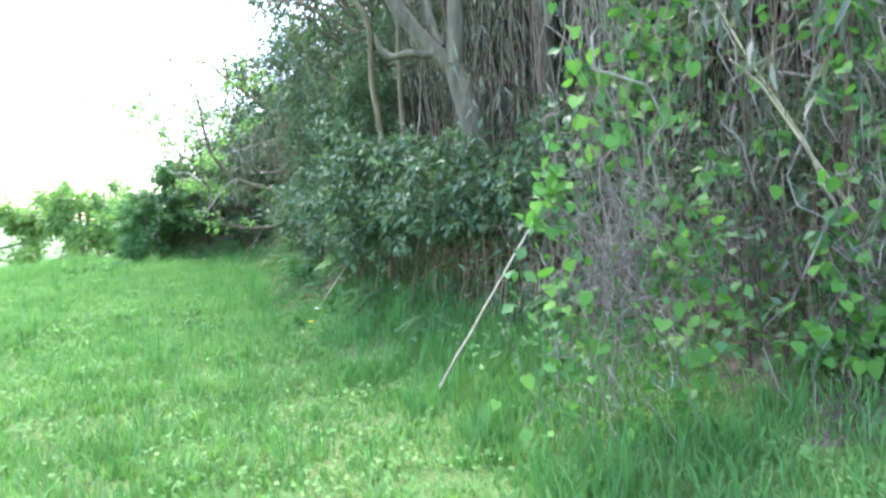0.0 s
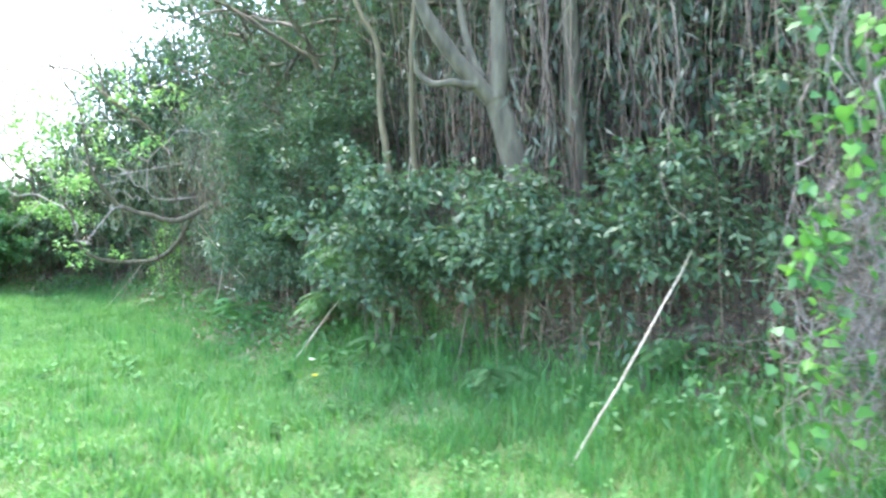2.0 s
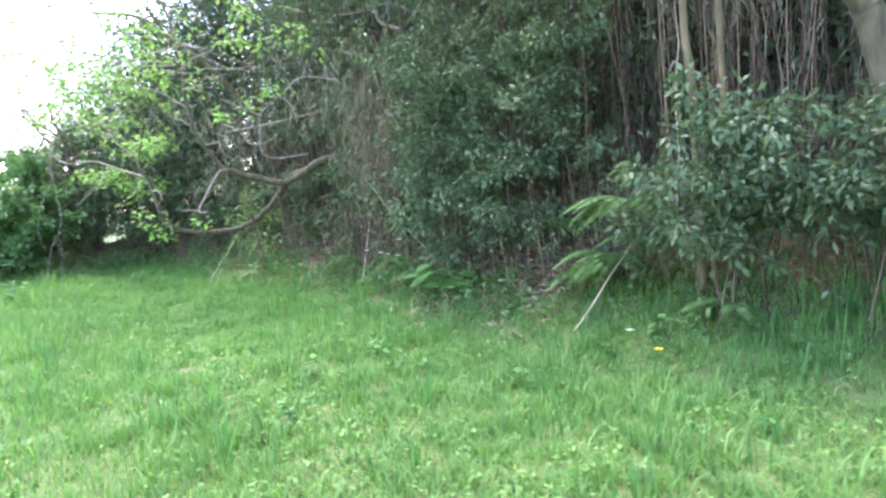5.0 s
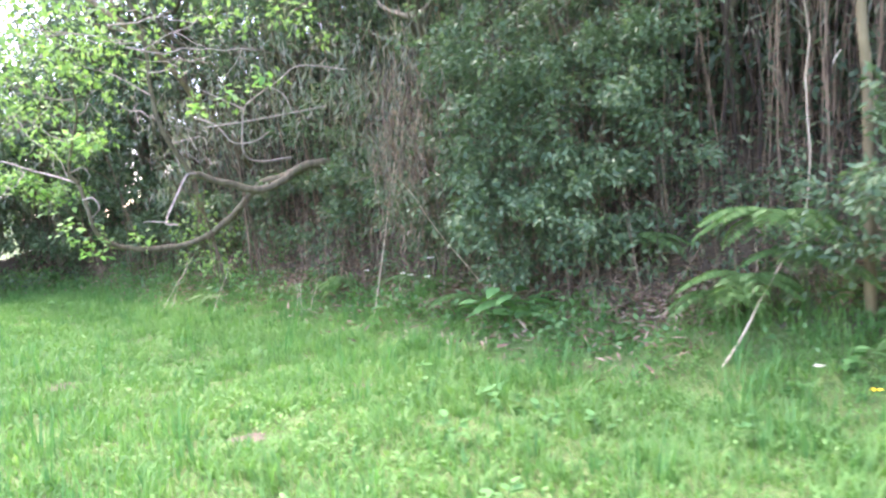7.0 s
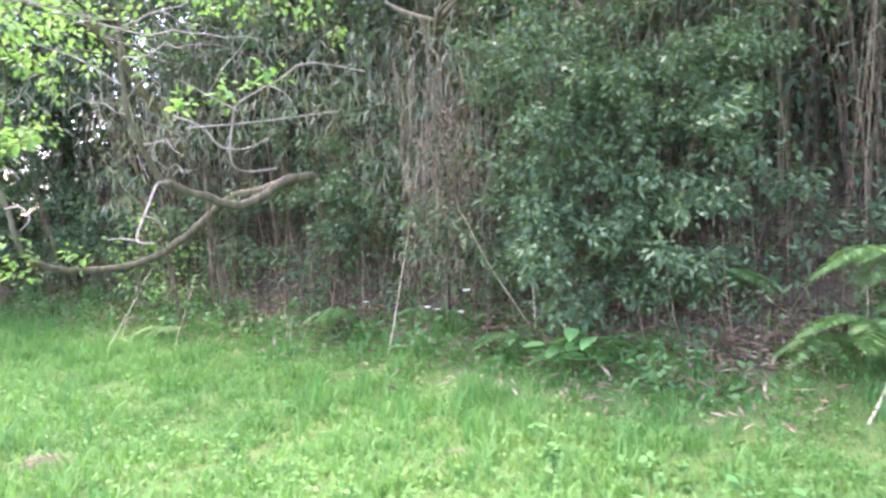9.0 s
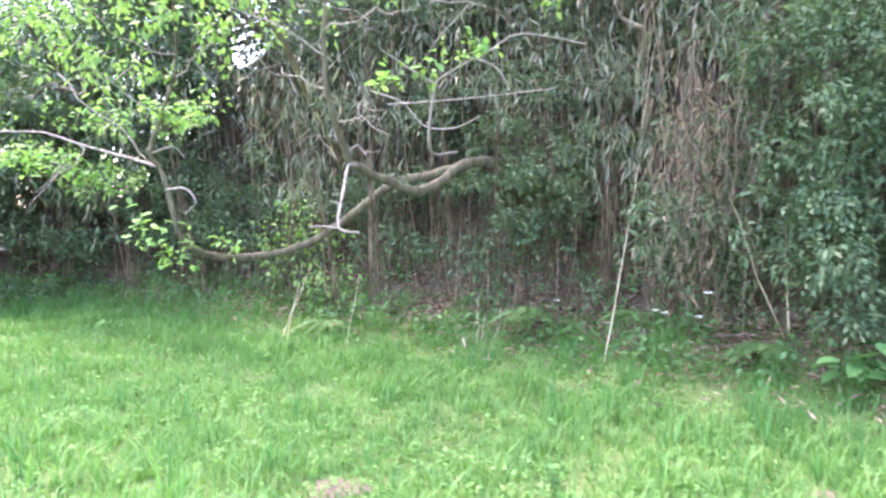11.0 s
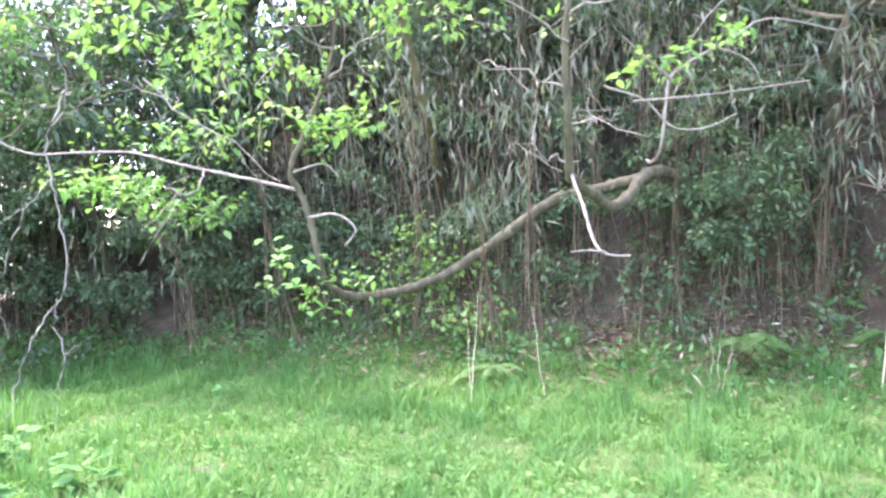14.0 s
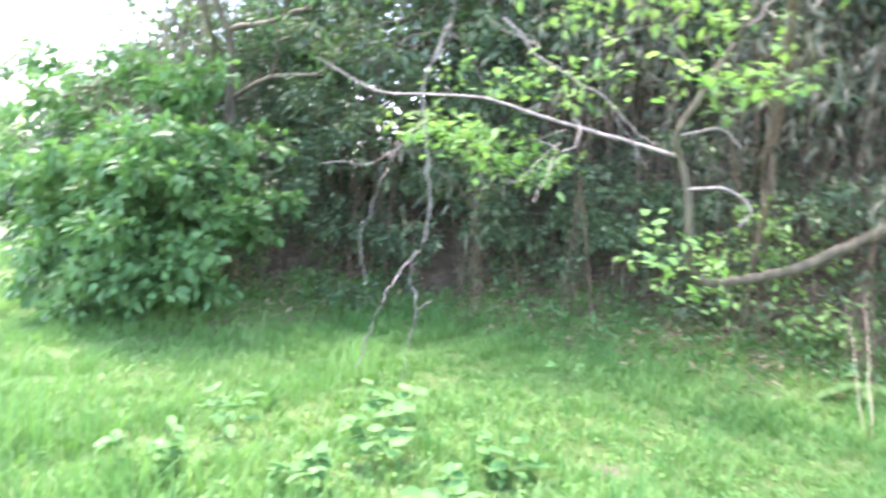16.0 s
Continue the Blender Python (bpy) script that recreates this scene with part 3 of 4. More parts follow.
# leaves closing the depth of the wood, and a roof added to darken it
n = 5200
u, s = rng.uniform(0, 27.5, n), rng.uniform(3.4, 9.0, n)
p, nor = along(u)
q = p + nor * s[:, None]
top = np.interp(q[:, 0], [-13, -11, -8, -5, 2], [2.2, 3.6, 5.0, 6.8, 9.2])
zz = height(q[:, 0], q[:, 1]) * 0.8
zz = zz + (top - zz) * rng.random(n) ** 0.8
for k in np.flatnonzero(top > height(q[:, 0], q[:, 1])):
    spray(back_leaves, (q[k, 0], q[k, 1], zz[k]), 11, 0.42, 0.24, 0.11, False, 0.4)
tagged(back_leaves.link("wood_foliage", CROWN_LEAF), "deep shaded foliage filling the wood behind the bank, with an added leaf roof", "foliage", kind="stuff")

# drooping bamboo tops over the low branch tree and above it
for (x, y, z, n, sp) in [(-4.55, 10.3, 1.85, 130, 0.3), (-4.0, 10.4, 2.7, 220, 0.45), (-5.0, 11.2, 3.0, 220, 0.55), (-6.6, 12.0, 2.9, 220, 0.6), (-2.6, 9.9, 3.0, 200, 0.5),
                         (-1.6, 9.0, 2.9, 260, 0.45), (-1.5, 9.1, 2.1, 200, 0.4), (-1.0, 8.4, 3.2, 200, 0.4), (-7.6, 12.6, 1.8, 160, 0.5), (-3.1, 10.7, 3.6, 220, 0.6), (3.9, 5.2, 2.4, 60, 0.3), (5.2, 5.2, 2.8, 120, 0.5), (2.9, 6.2, 3.0, 100, 0.5)]:
    base = np.array([x + 0.35, y + 0.9, float(height(x + 0.35, y + 0.9))])
    root = thing("drooping_bamboo", base, "leaning bamboo with a hanging grey-green leafy top", "bamboo", "drooping bamboo tops")
    b, l = Build(), Build()
    n = int(n * 0.72)
    c = np.array([x, y, z])
    for _ in range(5):
        e = c + rng.normal(size=3) * sp * 0.7
        b = Build()
        b.tube(smooth_path([base + rng.normal(size=3) * [0.1, 0.1, 0], (base + c) / 2 + [0, 0.2, 0.4], e + [0, 0.1, 0.15], e], 4), 0.008, 0.002, 4)
        under(b, "cane", CANE, root)
    at = c + rng.normal(size=(n, 3)) * [sp * 0.7, sp * 0.6, sp * 0.6]
    l.leaves(at, rng.normal(size=(n, 3)) * 0.45 + [0, 0, -1.0], 0.2 * (0.6 + 0.6 * rng.random(n)), 0.022, True)
    under(l, "leaves", BAMBOO_LEAF, root)


# ---- the forked tree on the bank ----
def trunk_tree(name, lines, label, mat, group=""):
    x, y, z = lines[0][0][0]
    root = thing(name, (x, y, z), label, "tree", group)
    for part_name, line, r0, r1 in [(q[3], q[0], q[1], q[2]) for q in lines]:
        b = Build()
        b.tube(smooth_path(line, 7), r0, r1, 12, 0.03)
        under(b, part_name, mat, root)
    return root


def gz(x, y):
    return float(height(x, y)) - 0.1


trunk_tree("forked_tree", [
    ([(3.74, 5.5, gz(3.74, 5.5)), (3.70, 5.45, 1.5), (3.68, 5.42, 1.77), (3.55, 5.40, 2.3), (3.45, 5.38, 2.62)], 0.14, 0.105, "trunk"),
    ([(3.45, 5.38, 2.58), (3.48, 5.40, 3.03), (3.47, 5.42, 3.6), (3.6, 5.5, 5.2)], 0.095, 0.05, "limb"),
    ([(3.47, 5.38, 2.56), (3.19, 5.27, 2.87), (2.93, 5.2, 3.24), (2.78, 5.16, 3.6), (2.4, 5.1, 5.0)], 0.085, 0.045, "limb"),
    ([(3.36, 5.32, 2.75), (3.22, 5.22, 2.72), (3.1, 5.15, 2.74), (2.95, 5.1, 2.72), (2.82, 5.08, 2.82), (2.8, 5.05, 2.95)], 0.045, 0.02, "branch"),
    ([(3.33, 5.36, 2.8), (3.2, 5.4, 3.1), (3.1, 5.45, 3.6), (3.0, 5.5, 4.6)], 0.04, 0.02, "branch"),
], "smooth olive-grey forked tree trunk with crooked limbs", BARK)
trunk_tree("slender_tree", [([(2.34, 5.85, gz(2.34, 5.85)), (2.29, 5.8, 2.07), (2.23, 5.77, 2.62), (2.2, 5.77, 3.29), (2.0, 5.71, 3.72), (1.6, 5.7, 5.0)], 0.04, 0.02, "trunk")], "slender mossy tree stem", BARK_MOSS, "slender stems")
trunk_tree("slender_tree", [([(2.6, 5.9, gz(2.6, 5.9)), (2.55, 5.87, 2.0), (2.53, 5.86, 2.42), (2.52, 5.87, 3.08), (2.55, 5.89, 3.75), (2.7, 6, 5.2)], 0.036, 0.02, "trunk")], "slender mossy tree stem", BARK_MOSS, "slender stems")
trunk_tree("slender_tree", [([(4.2, 6.2, gz(4.2, 6.2)), (4.1, 6.1, 2.4), (4.05, 6.1, 3.6), (3.9, 6.0, 5.2)], 0.1, 0.06, "trunk")], "dark upright tree trunk behind the forked tree", BARK, "slender stems")
# bare limb against the sky
trunk_tree("bare_limb_tree", [([(-3.9, 14.0, gz(-3.9, 14.0)), (-4.4, 12.6, 2.6), (-5.0, 11.5, 3.8), (-5.42, 11.0, 4.29), (-5.56, 11.0, 4.4)], 0.06, 0.028, "trunk"),
                              ([(-5.56, 11.0, 4.39), (-6.0, 11.0, 4.75), (-6.36, 11.0, 4.9), (-7.0, 11.0, 5.0), (-7.62, 11.0, 5.16)], 0.04, 0.018, "branch"),
                              ([(-5.5, 11.0, 4.36), (-5.62, 11.0, 4.9), (-5.9, 11.0, 5.3), (-6.09, 11.0, 5.6)], 0.028, 0.014, "branch"),
                              ([(-5.05, 11.0, 4.6), (-5.0, 11.0, 4.9), (-4.85, 11.0, 5.2)], 0.012, 0.005, "twig")], "bare dark limb reaching into the open sky", BARK_MOSS)


# ---- low curved tree with fresh leaves ----
low = thing("low_curved_tree", (-2.2, 12.0, gz(-2.2, 12.0)), "low crooked tree with a drooping trunk and fresh green leaves", "tree")


def wood(name, pts, r0, r1, mat=BARK, label="", sides=10, root=low):
    b = Build()
    line = smooth_path(pts, 6)
    line[1:-1] += rng.normal(size=(len(line) - 2, 3)) * r0 * 0.09
    b.tube(line, r0, r1, sides, 0.05)
    return under(b, name, mat, root, label)


wood("trunk", [(-2.2, 12.0, gz(-2.2, 12.0)), (-1.9, 11.6, 1.5), (-2.1, 11.0, 2.05), (-2.74, 10.6, 2.07), (-3.05, 10.4, 1.85), (-3.35, 10.25, 1.74), (-3.7, 9.97, 1.84), (-4.05, 9.7, 1.97)], 0.075, 0.04)
wood("limb", [(-2.8, 10.62, 2.03), (-3.25, 10.95, 1.92), (-3.57, 11.1, 1.83), (-4.13, 11.5, 1.4), (-4.55, 11.65, 1.12), (-5.01, 11.75, 0.96), (-5.5, 11.45, 0.93), (-5.8, 11.12, 1.02), (-5.97, 10.87, 1.25), (-6.04, 10.82, 1.64), (-6.15, 10.81, 1.98)], 0.06, 0.028, BARK, "long drooping main limb")
wood("limb", [(-4.05, 9.7, 1.95), (-4.15, 9.5, 2.2), (-4.25, 9.3, 2.5), (-4.3, 9.2, 2.9), (-4.3, 9.0, 3.7), (-4.5, 8.6, 4.3)], 0.036, 0.018)
wood("limb", [(-6.15, 10.81, 1.98), (-6.22, 10.73, 2.14), (-6.06, 10.58, 2.54), (-5.87, 10.42, 3.04), (-5.8, 10.0, 3.7)], 0.03, 0.012)
wood("dead_stub", [(-4.0, 9.72, 1.97), (-4.08, 9.58, 1.95), (-4.12, 9.35, 1.72), (-4.17, 9.08, 1.42), (-4.12, 8.96, 1.34), (-3.98, 8.92, 1.33)], 0.016, 0.009, DEAD_WOOD, "pale dead branch stub")
wood("dead_stub", [(-4.15, 8.97, 1.36), (-4.3, 8.95, 1.38), (-4.42, 8.97, 1.37)], 0.01, 0.005, DEAD_WOOD, "pale dead branch stub", 6)
wood("dead_stub", [(-6.08, 10.78, 1.72), (-5.85, 10.62, 1.74), (-5.7, 10.5, 1.6), (-5.8, 10.48, 1.46)], 0.014, 0.007, DEAD_WOOD, "pale dead branch stub", 6)
wood("dead_stub", [(-6.2, 10.72, 2.12), (-5.95, 10.6, 2.18), (-5.82, 10.55, 2.06)], 0.012, 0.006, DEAD_WOOD, "pale dead branch stub", 6)
wood("bare_branch", [(-6.15, 10.83, 1.97), (-6.6, 11.05, 2.1), (-7.1, 11.25, 2.23), (-7.6, 11.45, 2.38), (-8.1, 11.6, 2.4), (-8.55, 11.78, 2.42), (-9.12, 11.96, 2.7)], 0.017, 0.007, DEAD_WOOD, "long pale bare branch", 7)
wood("branch", [(-2.9, 10.35, 2.18), (-3.2, 9.8, 2.1), (-3.31, 9.5, 2.2), (-3.28, 9.44, 2.62), (-3.2, 9.41, 2.8), (-2.77, 9.29, 3.04), (-2.48, 9.2, 3.19), (-1.9, 9.1, 3.1)], 0.017, 0.007, DEAD_WOOD, "pale bare branch", 7)
wood("branch", [(-3.24, 9.43, 2.72), (-3.5, 9.35, 2.85), (-3.8, 9.25, 3.0)], 0.014, 0.006, DEAD_WOOD, "", 6)
wood("branch", [(-2.9, 9.33, 2.98), (-2.7, 9.2, 2.85), (-2.6, 9.15, 2.65)], 0.01, 0.004, DEAD_WOOD, "", 5)
wood("branch", [(-3.88, 9.41, 2.65), (-3.58, 9.32, 2.53), (-3.37, 9.25, 2.31), (-3.1, 9.2, 2.3), (-2.88, 9.11, 2.4)], 0.011, 0.005, DEAD_WOOD, "", 5)
wood("branch", [(-3.72, 9.25, 2.5), (-3.04, 9.16, 2.56), (-2.17, 9.11, 2.68)], 0.009, 0.005, DEAD_WOOD, "", 5)
for a, e in [((-7.5, 11.6, 3.1), (-6.3, 10.9, 2.05)), ((-5.9, 10.5, 2.9), (-5.3, 10.2, 3.3)), ((-4.3, 9.15, 2.9), (-5.2, 9.2, 3.4)), ((-4.3, 9.0, 3.4), (-3.3, 8.8, 3.8)), ((-4.3, 9.0, 3.5), (-5.4, 8.6, 3.6)),
             ((-4.3, 9.1, 3.1), (-3.5, 9.0, 3.3)), ((-4.2, 9.4, 2.35), (-3.7, 9.5, 2.5)), ((-4.25, 9.3, 2.6), (-4.9, 9.6, 2.9)), ((-4.5, 8.6, 3.6), (-3.4, 8.3, 3.5)), ((-5.0, 8.7, 3.55), (-6.4, 8.8, 3.4)), ((-4.4, 8.8, 3.4), (-2.9, 8.8, 3.3)), ((-6.1, 10.6, 2.5), (-6.9, 10.2, 3.1)), ((-5.85, 10.3, 3.1), (-6.6, 9.6, 3.5)), ((-7.0, 10.87, 2.2), (-7.2, 10.7, 1.8)), ((-4.6, 9.3, 3.6), (-5.9, 8.3, 3.6)), ((-4.2, 9.2, 3.8), (-4.6, 7.8, 3.8)),
             ((-3.9, 10.0, 2.1), (-4.4, 10.0, 2.3))]:
    twigs = Build()
    twigs.tube(wander(a, e, 9, 0.035), 0.011, 0.003, 5)
    for _ in range(4):
        t = rng.random()
        p = np.array(a) * (1 - t) + np.array(e) * t
        twigs.tube(wander(p, p + rng.normal(size=3) * 0.25, 5, 0.02), 0.005, 0.002, 4)
    under(twigs, "twig", DEAD_WOOD, low, "pale thin twig")
fresh, fine = single_leaf("leaf", 0.125, 0.068, FRESH_ONE), Build()
for (x, y, z, n, sx, sz) in [(-8.0, 11.9, 2.12, 40, 0.2, 0.1), (-7.65, 12.0, 2.1, 40, 0.22, 0.12), (-7.35, 12.1, 1.88, 36, 0.2, 0.1), (-7.0, 11.9, 1.85, 22, 0.18, 0.1), (-7.3, 12.1, 2.65, 30, 0.3, 0.14), (-6.7, 11.6, 2.65, 24, 0.28, 0.12),
                             (-6.0, 10.7, 2.6, 30, 0.22, 0.13), (-5.75, 10.5, 2.5, 18, 0.18, 0.1), (-6.15, 10.8, 1.15, 20, 0.15, 0.14), (-6.0, 10.8, 0.95, 16, 0.14, 0.1), (-5.5, 11.5, 1.12, 12, 0.2, 0.06), (-3.3, 9.2, 2.85, 10, 0.1, 0.06), (-2.9, 9.1, 3.02, 10, 0.09, 0.06), (-3.75, 9.25, 2.75, 9, 0.09, 0.05), (-6.3, 10.7, 1.4, 14, 0.14, 0.1)]:
    for _ in range(n):
        p = np.array([x, y, z]) + rng.normal(size=3) * [sx * 0.9, 0.14, sz * 0.85]
        w = rng.normal(size=3) * [0.8, 0.8, 0.25] + [0, -0.2, -0.2]
        pin_leaf(fresh, "leaf", low, p, w, rng.uniform(-30, 30), rng.uniform(0.7, 1.25))
    for _ in range(n // (2 if z > 1.6 else 6)):
        spray(fine, np.array([x, y, z]) + rng.normal(size=3) * [sx * 1.1, 0.2, sz * 1.1], 6, 0.1, 0.085, 0.045, True, 0.15)
crown = fine
for (x, y, z, n, s) in [(-5.6, 8.6, 3.6, 420, 0.55), (-4.6, 8.0, 3.8, 240, 0.55), (-5.0, 9.3, 3.6, 200, 0.5), (-6.6, 9.5, 3.5, 380, 0.55), (-3.6, 9.0, 3.95, 220, 0.5), (-2.7, 8.9, 3.8, 120, 0.4), (-6.6, 10.2, 3.1, 220, 0.4), (-7.4, 10.4, 3.3, 260, 0.5), (-5.3, 10.2, 3.3, 200, 0.4), (-7.8, 9.2, 3.3, 240, 0.5)]:
    for _ in range(n // 9):
        spray(crown, np.array([x, y, z]) + rng.normal(size=3) * [s, s, s * 0.45], 9, 0.12, 0.095, 0.05, True, 0.35)
under(crown, "crown", FRESH_LEAF, low)
ivy = Build()
for c in [(-4.6, 11.8, 1.0), (-4.5, 11.6, 0.7), (-4.3, 11.8, 1.25), (-4.75, 11.9, 1.35), (-5.0, 12.0, 0.75), (-4.4, 11.5, 0.45), (-4.75, 12.0, 1.6), (-5.1, 12.0, 1.2), (-4.2, 11.4, 0.7)]:
    spray(ivy, c, 46, 0.26, 0.085, 0.055, True, 0.3)
under(ivy, "climbing_leaves", FRESH_LEAF, low, "green climber on the drooping trunk")

# dead hanging branch by the corner
dead = thing("hanging_dead_branch", (-8.5, 10.96, float(height(-8.5, 10.96))), "pale crooked dead branch hanging to the grass", "branch")
for pts, r in [([(-7.98, 10.85, 2.9), (-8.04, 10.88, 2.72), (-8.16, 10.9, 2.4), (-8.14, 10.9, 2.1), (-8.08, 10.9, 1.7), (-8.06, 10.9, 1.22), (-8.26, 10.9, 0.9), (-8.4, 10.9, 0.62), (-8.55, 10.92, 0.05)], 0.014),
               ([(-8.12, 10.9, 2.1), (-8.35, 10.9, 1.86), (-8.55, 10.9, 1.74), (-8.94, 10.95, 1.74)], 0.008), ([(-8.35, 10.9, 1.86), (-8.5, 10.9, 1.4), (-8.55, 10.9, 1.08), (-8.5, 10.9, 0.8)], 0.007),
               ([(-8.14, 10.9, 1.1), (-8.16, 10.9, 0.9), (-8.09, 10.9, 0.64), (-8.13, 10.88, 0.4), (-8.18, 10.85, 0.05)], 0.008), ([(-8.09, 10.9, 0.64), (-7.98, 10.88, 0.72)], 0.006),
               ([(-8.15, 10.88, 2.45), (-8.0, 10.86, 2.75), (-8.05, 10.8, 3.2)], 0.008)]:
    b = Build()
    line = smooth_path(pts, 6)
    line[1:-1] += rng.normal(size=(len(line) - 2, 3)) * 0.012
    b.tube(line, r * 0.75, r * 0.35, 6, 0.15)
    under(b, "branch", DEAD_WOOD, dead)


# ---- vine curtain ----
round_leaf = single_leaf("vine_leaf", 0.068, 0.066, VINE_ONE, True)


def vine_curtain(x, y, wide, top, strands, leaves_n, label, ways):
    z0 = float(height(x, y))
    root = thing("vine_curtain", (x, y, z0), label, "vine", "vine curtains")
    wv, tangle = Build(), Build()
    ax = np.array([0.9, 0.42, 0])
    for k in range(strands):
        a = np.array([x, y, 0]) + ax * rng.uniform(-wide, wide) + rng.normal(size=3) * 0.1
        e = a + ax * rng.normal() * 0.12 + rng.normal(size=3) * 0.08
        a[2], e[2] = top + rng.normal() * 0.3, rng.choice([0.02, 0.02, 0.4, 0.8, 1.2]) + 0.15 * rng.random()
        e[2] = max(e[2], float(height(e[0], e[1])))
        wv = Build()
        wv.tube(wander(a, e, 20, 0.06), 0.0025 + 0.008 * rng.random() ** 4, 0.0025, 4)
        under(wv, "strand", DEAD_WOOD if k % 4 == 0 else VINE_WOOD, root)
    for k in range(strands * 8):
        c = np.array([x, y, 1.0]) + ax * rng.normal() * wide * 0.38 + [rng.normal() * 0.08, rng.normal() * 0.1, rng.normal() * 0.32]
        tangle.tube(wander(c, c + rng.normal(size=3) * [0.14, 0.1, 0.3], 7, 0.045), 0.0028, 0.0012, 3)
    tagged(under(tangle, "tangle", DEAD_WOOD, root, "pale tangle of dead twigs"), kind="stuff")
    leafy = Build()
    for k in range(leaves_n // 3):
        cx, cz, sx, sz = ways[rng.integers(len(ways))]
        p = np.array([x, y, 0]) + ax * (cx + rng.normal() * sx * 1.2) + [0, -0.02, max(cz + rng.normal() * sz * 1.2, z0 + 0.1)]
        spray(leafy, p, 5, 0.07, 0.075, 0.06, True, 0.3)
    under(leafy, "foliage", CORNER_LEAF, root, "darker green leaves deeper in the curtain")
    for k in range(leaves_n):
        cx, cz, sx, sz = ways[rng.integers(len(ways))]
        p = np.array([x, y, 0]) + ax * (cx + rng.normal() * sx) + [0.03 * rng.normal(), -0.06 + 0.07 * rng.normal(), cz + rng.normal() * sz]
        p[2] = max(p[2], z0 + 0.05)
        pin_leaf(round_leaf, "leaf", root, p, rng.normal(size=3) * 0.6 + [0, -0.4, -0.5], rng.uniform(-50, 50), rng.uniform(0.55, 1.35))
    return root


vine_curtain(5.62, 2.98, 0.28, 3.1, 38, 298, "curtain of grey hanging vines with bright green round leaves",
             [(0.08, 2.2, 0.14, 0.3), (0.1, 1.9, 0.12, 0.3), (0.05, 1.55, 0.12, 0.25), (0.3, 1.0, 0.12, 0.22), (0.42, 0.95, 0.1, 0.2), (0.3, 0.5, 0.15, 0.15), (-0.28, 1.35, 0.06, 0.12), (0.0, 0.4, 0.25, 0.25), (0.25, 2.4, 0.2, 0.2), (-0.25, 0.8, 0.08, 0.2)])
vine_curtain(6.75, 3.45, 0.32, 3.1, 22, 280, "curtain of grey hanging vines with bright green round leaves",
             [(0.0, 1.3, 0.2, 0.25), (0.1, 0.8, 0.2, 0.25), (-0.1, 0.6, 0.15, 0.2), (0.0, 2.2, 0.25, 0.3)])
vine_curtain(6.2, 3.9, 0.5, 3.2, 24, 60, "hanging dead vines deeper in the thicket", [(0.0, 1.6, 0.35, 0.5), (0.1, 0.6, 0.3, 0.3)])
# limb that carries the vines
trunk_tree("overhanging_tree", [([(7.6, 5.0, gz(7.6, 5.0)), (7.4, 4.7, 2.4), (7.0, 4.0, 3.2), (6.2, 3.3, 3.35), (5.3, 2.95, 3.3), (4.6, 2.8, 3.2)], 0.1, 0.03, "trunk"),
                                ([(6.6, 3.6, 3.3), (6.9, 3.4, 3.35), (7.5, 3.3, 3.2)], 0.04, 0.02, "limb")], "overhanging tree carrying the vine curtain", BARK_MOSS)
hang = Build()
for _ in range(150):
    u = rng.uniform(4, 11.5)
    p, nor = along(np.array([u]))
    q = p[0] + nor[0] * rng.uniform(1.2, 2.6)
    a = np.array([q[0], q[1], rng.uniform(3.0, 4.6)])
    e = a + [rng.normal() * 0.25, rng.normal() * 0.2, 0]
    e[2] = rng.uniform(1.3, 2.4)
    hang.tube(wander(a, e, 10, 0.04), 0.0028 + 0.003 * rng.random(), 0.002, 4)
tagged(hang.link("hanging_vines", VINE_WOOD), "many thin grey-brown vines hanging among the trees", "vine", kind="stuff")
# bamboo sprig and crossing dead poles by the curtain
sprig = thing("bamboo_sprig", (6.6, 3.8, float(height(6.6, 3.8))), "arching bamboo with long pale hanging leaves", "bamboo")
b, l = Build(), Build()
for e in [(6.28, 3.15, 1.95), (6.45, 3.1, 1.75), (6.6, 3.15, 2.2), (6.1, 3.1, 2.2)]:
    b = Build()
    b.tube(smooth_path([(6.6, 3.8, 0.3), (6.6, 3.6, 1.9), np.array(e) + [0.1, 0.15, 0.2], e], 5), 0.007, 0.002, 5)
    under(b, "cane", CANE, sprig)
    l.leaves(np.array(e) + rng.normal(size=(16, 3)) * 0.07, rng.normal(size=(16, 3)) * 0.6 + [0, -0.1, -0.7], 0.2, 0.026, True)
under(l, "leaves", BAMBOO_LEAF, sprig)


def pole(a, e, r, label, bend=0.02, name="dry_pole"):
    root_z = min(a[2], e[2])
    b = Build()
    b.tube(wander(a, e, 9, bend), r, r * 0.5, 7, 0.05)
    ob = b.link(name, POLE)
    return tagged(ob, label, "stick", "dry poles leaning on the bank")


PL = "thin dry straw-coloured pole leaning against the bushes"
pole((4.2, 3.48, float(height(4.2, 3.48)) - 0.03), (4.93, 3.78, 1.3), 0.009, PL, 0.006)
pole((1.2, 5.85, float(height(1.2, 5.85)) - 0.03), (1.95, 6.1, 1.12), 0.011, PL, 0.006)
pole((-1.71, 8.93, float(height(-1.71, 8.93)) - 0.03), (-1.2, 9.1, 3.2), 0.0065, PL, 0.015)
pole((-0.34, 8.2, float(height(-0.34, 8.2)) - 0.03), (-0.33, 8.34, 1.72), 0.011, PL, 0.006)
pole((-0.35, 8.25, float(height(-0.35, 8.25)) - 0.03), (-1.2, 7.75, 1.65), 0.007, PL, 0.02)
pole((1.75, 6.5, float(height(1.75, 6.5)) - 0.03), (1.78, 6.5, 1.0), 0.008, PL, 0.01)
pole((6.75, 4.1, float(height(6.75, 4.1)) - 0.03), (5.9, 3.05, 2.6), 0.01, PL, 0.02)
